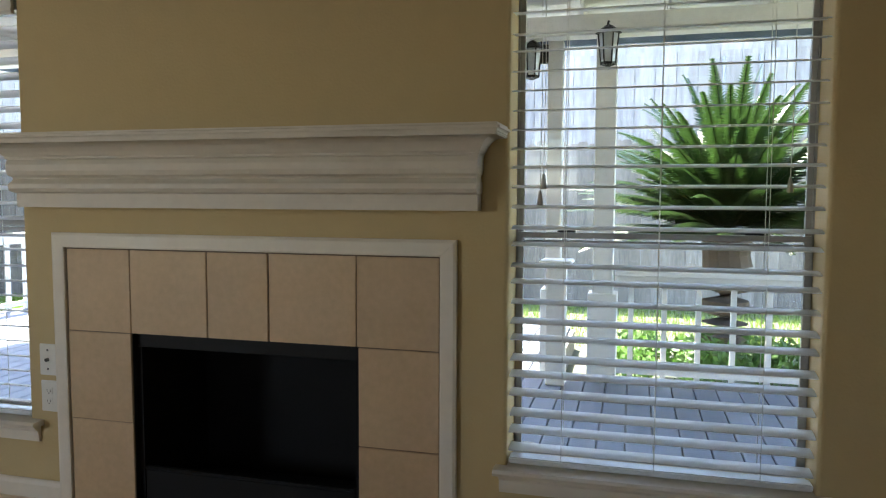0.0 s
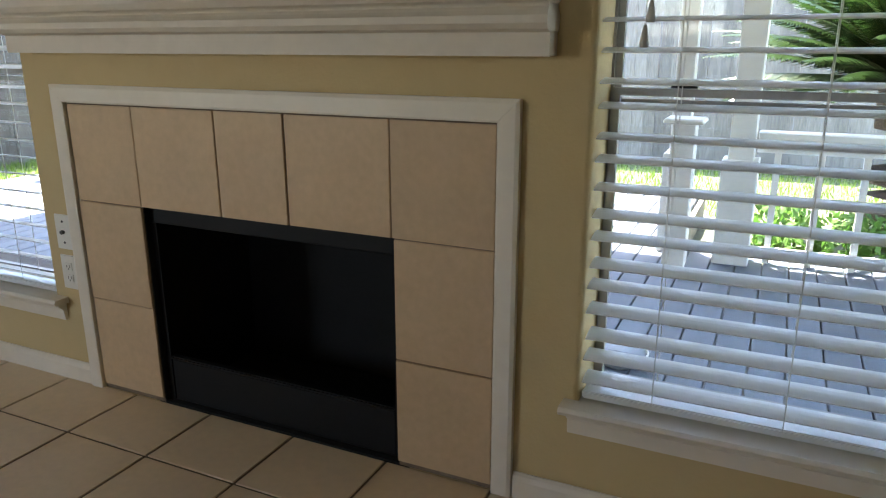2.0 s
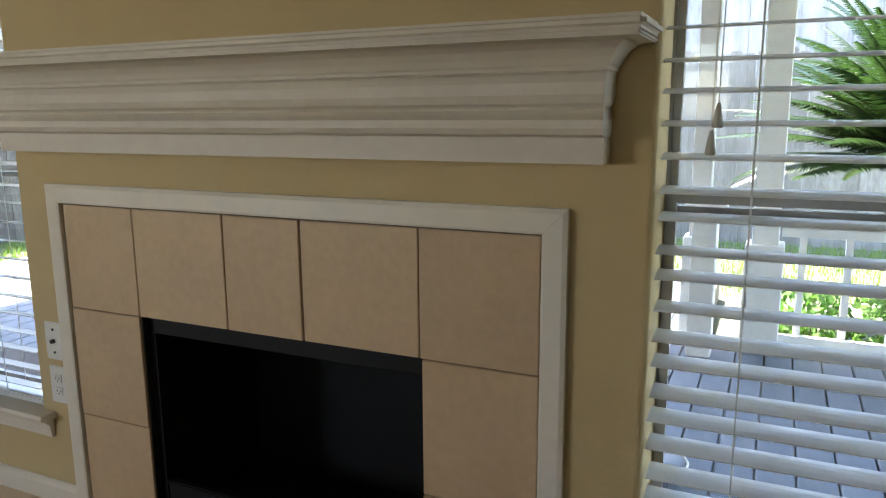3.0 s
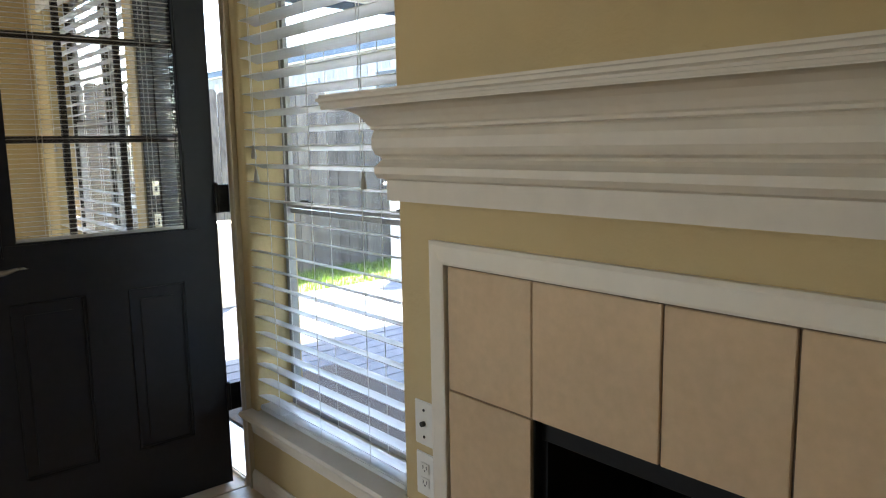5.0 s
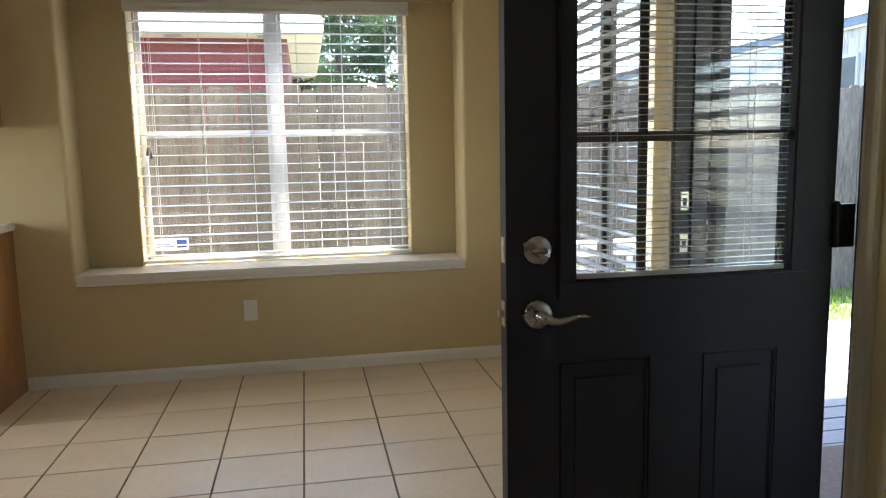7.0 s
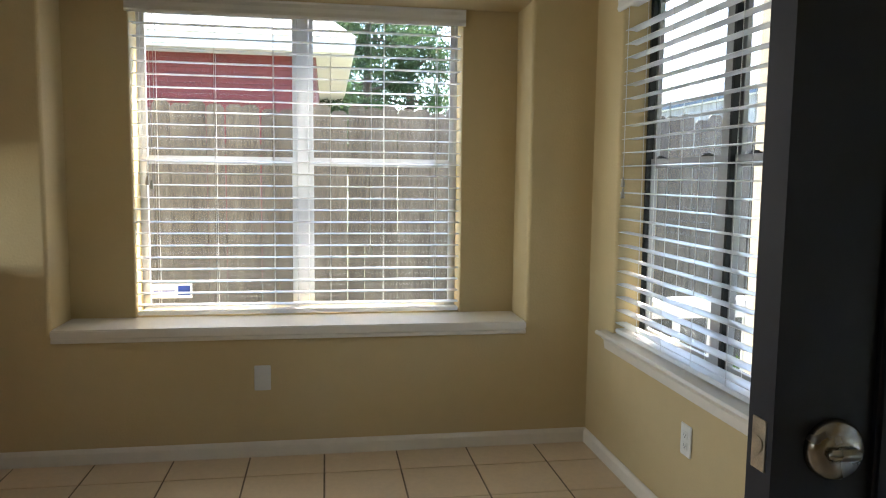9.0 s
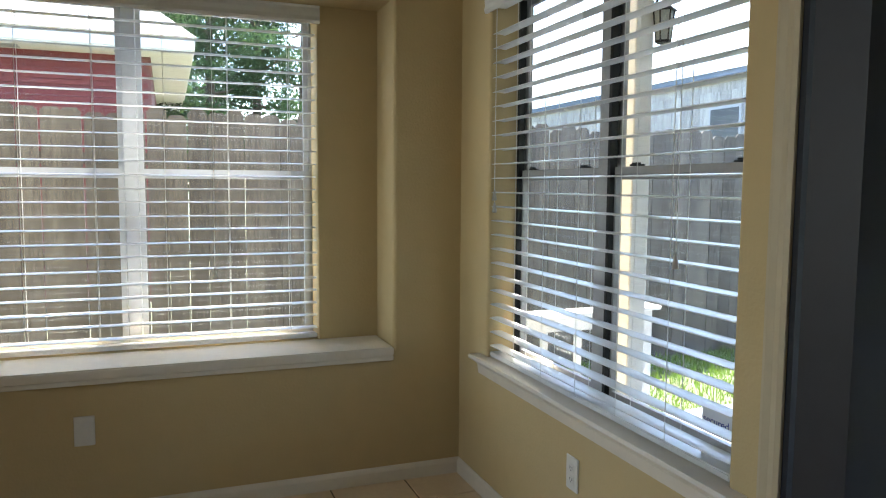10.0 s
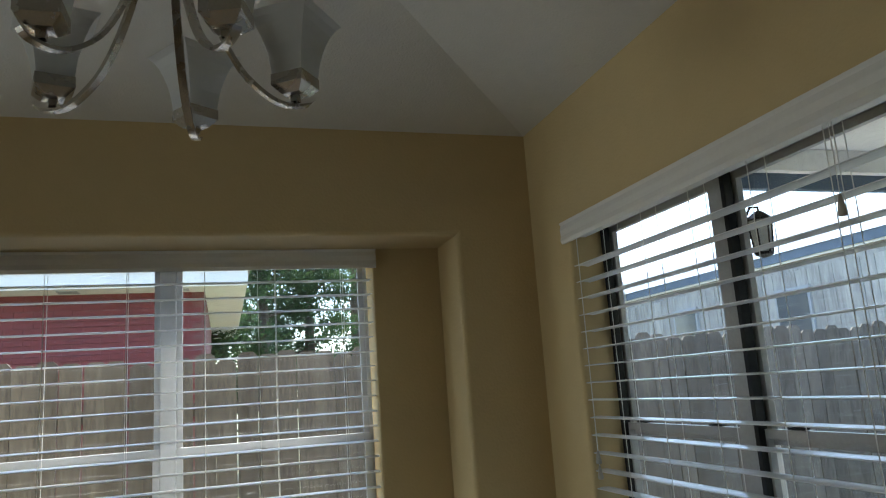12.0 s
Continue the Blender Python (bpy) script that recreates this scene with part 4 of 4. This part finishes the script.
for x in (-12.4, -9.0, -5.2, -1.6, 2.5):
    w = put("window", boxed(x, x + 0.9, 9.12, 9.175, 2.05, 3.0), PIPE)
    o = part("pane", boxed(x + 0.06, x + 0.84, 9.11, 9.119, 2.11, 2.94), DARKGLASS, w)
for x in (7.2, 7.7):
    o = put("conduit", tube(bmesh.new(), [(x, 9.13, 3.2), (x, 9.13, 2.55), (x + 0.1, 9.13, 2.42), (x + 1.4, 9.13, 2.42)], 0.025), PIPE, "grey service conduit")


# plants
def frond(bm, base, az, lift, length, droop, rnd):
    n = 32
    r = Vector((math.cos(az), math.sin(az), 0))
    side = Vector((-math.sin(az), math.cos(az), 0))
    pts = []
    for i in range(n + 1):
        s = i / n
        a = lift - droop * s * s
        pts.append((r * math.cos(a) + Vector((0, 0, math.sin(a)))) * (length / n))
    p = Vector(base)
    for i in range(n):
        d = pts[i]
        q = p + d
        up = d.cross(side).normalized() * -1
        w = 0.004
        bm.faces.new([bm.verts.new(v) for v in (p - side * w, p + side * w, q + side * w, q - side * w)])
        if i > 3:
            ll = 0.15 * math.sin(math.pi * min(1, (i / n) ** 0.75 * 0.93 + 0.06)) + 0.02
            for sg in (-1, 1):
                for sub in (0.0, 0.5):
                    o = p + d * sub
                    tip = o + (side * sg * 0.82 + d.normalized() * 0.55 + up * 0.35 + Vector((0, 0, rnd.uniform(-0.1, 0.05)))) * ll
                    t = d.normalized() * 0.019
                    bm.faces.new([bm.verts.new(v) for v in (o - t, o + t, tip)])
        p = q


palm = thing("sago_palm", (6.80, 4.6, GZ), "sago palm with stiff dark green fronds", "palm")
rnd = random.Random(11)
bm = tube(bmesh.new(), [(rnd.uniform(-0.01, 0.01), 0, z * 0.1) for z in range(13)], [0.20 + 0.012 * (z % 2) for z in range(13)], 14)
part("trunk", bm, BARK, palm)
bm = bmesh.new()
for k in range(120):
    lift = radians(84 - 80 * (k / 120) ** 0.8 + rnd.uniform(-6, 6))
    frond(bm, (0, 0, 1.2), k * 2.39996, lift, rnd.uniform(1.25, 1.6), radians(rnd.uniform(20, 48)), rnd)
part("crown", bm, LEAF, palm)


def leaf_cloud(bm, centre, radius, count, size, rnd, flat=1.0):
    for _ in range(count):
        v = Vector((rnd.gauss(0, 1), rnd.gauss(0, 1), rnd.gauss(0, 1)))
        v = v.normalized() * radius * rnd.random() ** 0.4
        v.z *= flat
        c = Vector(centre) + v
        a = Vector((rnd.gauss(0, 1), rnd.gauss(0, 1), rnd.gauss(0, 1))).normalized()
        b = a.orthogonal().normalized()
        s = size * rnd.uniform(0.6, 1.4)
        bm.faces.new([bm.verts.new(p) for p in (c - a * s, c + b * s * 0.45, c + a * s, c - b * s * 0.45)])


rnd = random.Random(21)
for x, y in ((6.05, 3.5), (6.5, 3.4), (7.0, 3.55), (7.5, 3.4), (8.0, 3.5)):
    t = thing("low_shrub", (x, y, GZ), "low leafy green shrub behind the rail", "shrub", "shrubs behind the rail")
    bm = bmesh.new()
    for _ in range(6):
        rod(bm, (0, 0, 0), (rnd.uniform(-0.2, 0.2), rnd.uniform(-0.15, 0.15), 0.3), 0.006, 0.003, 5)
    part("stems", bm, BARK, t)
    bm = bmesh.new()
    leaf_cloud(bm, (0, 0, 0.30), 0.27, 520, 0.035, rnd, 0.8)
    part("leaves", bm, BUSHLEAF, t)


def big_tree(x, y, h, spread, label, rnd, clumps=40, per=480):
    t = thing("tree", (x, y, GZ), label, "tree", "trees behind the fence")
    bm = tube(bmesh.new(), [(0, 0, 0), (0.05, 0.02, h * 0.35), (-0.05, 0.05, h * 0.7), (0.02, 0, h)], [0.2, 0.16, 0.1, 0.03], 10)
    tips = []
    for k in range(clumps):
        z = h * (0.22 + 0.75 * k / clumps)
        a = k * 2.4 + rnd.uniform(-0.4, 0.4)
        L = spread * (1.05 - 0.65 * (z / h)) * rnd.uniform(0.6, 1.1)
        tip = Vector((math.cos(a) * L, math.sin(a) * L, z + rnd.uniform(0, 0.6)))
        tube(bm, [(0, 0, z), tip * 0.5 + Vector((0, 0, z * 0.5 - 0.1)), tip], [0.05, 0.03, 0.01], 5)
        tips.append(tip)
    part("trunk", bm, BARK, t)
    bm = bmesh.new()
    for tip in tips:
        for _ in range(3):
            leaf_cloud(bm, tip * rnd.uniform(0.7, 1.05) + Vector((rnd.uniform(-.3, .3), rnd.uniform(-.3, .3), tip.z * 0.0)), 0.5, per // 3, 0.055, rnd, 0.6)
    part("crown", bm, PINELEAF, t)


rnd = random.Random(31)
big_tree(-17, -0.2, 9.5, 2.1, "tall leafy green tree behind the fence", rnd)
big_tree(-19, 2.6, 11, 2.0, "tall sparse tree behind the fence", rnd, 26, 260)
big_tree(-23, -1.2, 11, 2.4, "tall leafy green tree behind the fence", rnd)
big_tree(-18, 1.1, 8.5, 1.9, "leafy green tree behind the fence", rnd, 34, 420)
big_tree(-15, -1.6, 7, 1.6, "leafy green tree beside the red house", rnd, 30, 420)

# grass blades on the near lawn
rnd = random.Random(41)
verts, faces = [], []
for _ in range(34000):
    x, y = (rnd.uniform(-2.85, -0.78), rnd.uniform(-1.0, 7.9)) if rnd.random() < 0.45 else (rnd.uniform(-2.8, 9.5), rnd.uniform(5.1, 7.9))
    h, a = rnd.uniform(0.04, 0.10), rnd.uniform(0, 6.28)
    dx, dy = 0.006 * math.cos(a), 0.006 * math.sin(a)
    k = len(verts)
    verts += [(x - dx, y - dy, GZ), (x + dx, y + dy, GZ), (x + rnd.uniform(-.03, .03), y + rnd.uniform(-.03, .03), GZ + h)]
    faces.append((k, k + 1, k + 2))
me = bpy.data.meshes.new("lawn_blades")
me.from_pydata(verts, [], faces)
me.materials.append(BLADE)
tagged(new("lawn_blades", me), "short bright green grass blades", "grass", kind="stuff")

# signs by the window panes
sign = tagged(new("window_sticker"), "small white and blue security sticker on the pane", "sticker")
part("sheet", boxed(-0.4130, -0.4110, -2.185, -1.985, 0.70, 0.775), SIGNWHITE, sign)
part("blue_block", boxed(-0.4108, -0.4098, -2.055, -1.995, 0.715, 0.765), SIGNBLUE, sign)
for z in (0.722, 0.735):
    part("text_bar", boxed(-0.4108, -0.4098, -2.175, -2.07, z, z + 0.006), SIGNBLUE, sign)
sign = tagged(new("window_sticker"), "small white and blue security sticker, partly readable", "sticker")
part("sheet", boxed(1.50, 1.72, 0.1372, 0.1388, 0.68, 0.755), SIGNWHITE, sign)
part("blue_block", boxed(1.665, 1.715, 0.1360, 0.1368, 0.69, 0.745), SIGNBLUE, sign)
cu = bpy.data.curves.new("lettering", "FONT")
cu.body, cu.size, cu.extrude = "secured by", 0.032, 0.0003
lt = new("lettering", cu)
cu.materials.append(SIGNBLUE)
lt.matrix_world = pose(1.505, 0.1364, 0.70, 90, 0, 0)
lt.parent = sign

# floor tiles
PX, PY, OX, OY = 0.3232, 0.3475, 1.530, -0.968
tm = {}
rnd = random.Random(5)
nx0, ny0 = int(math.floor((0 - OX) / PX)), int(math.floor((Y0 - OY) / PY))
extra = bmesh.new()
for i in range(nx0, nx0 + 30):
    for j in range(ny0, ny0 + 17):
        a, b = max(0.004, OX + i * PX + 0.0038), min(X1 - 0.004, OX + (i + 1) * PX - 0.0038)
        c, d = max(Y0 + 0.004, OY + j * PY + 0.0038), min(-0.004, OY + (j + 1) * PY - 0.0038)
        if b - a < 0.02 or d - c < 0.02:
            continue
        if c < -3.3 or a > 7.4:
            box(extra, a, b, c, d, -0.006, -0.001)
            continue
        key = (round(b - a, 3), round(d - c, 3))
        if key not in tm:
            tm[key] = mesh_of("tile", boxed(-(b - a) / 2, (b - a) / 2, -(d - c) / 2, (d - c) / 2, -0.0055, 0, 0.002, 1), FLOORTILE)
        p = part("tile", tm[key], None, floor_bed)
        p.matrix_local = pose((a + b) / 2, (c + d) / 2, rnd.uniform(-0.0006, 0.0002), rnd.uniform(-0.05, 0.05), rnd.uniform(-0.05, 0.05), 0)
tagged(part("outer_tiles", extra, FLOORTILE, floor_bed), kind="stuff")
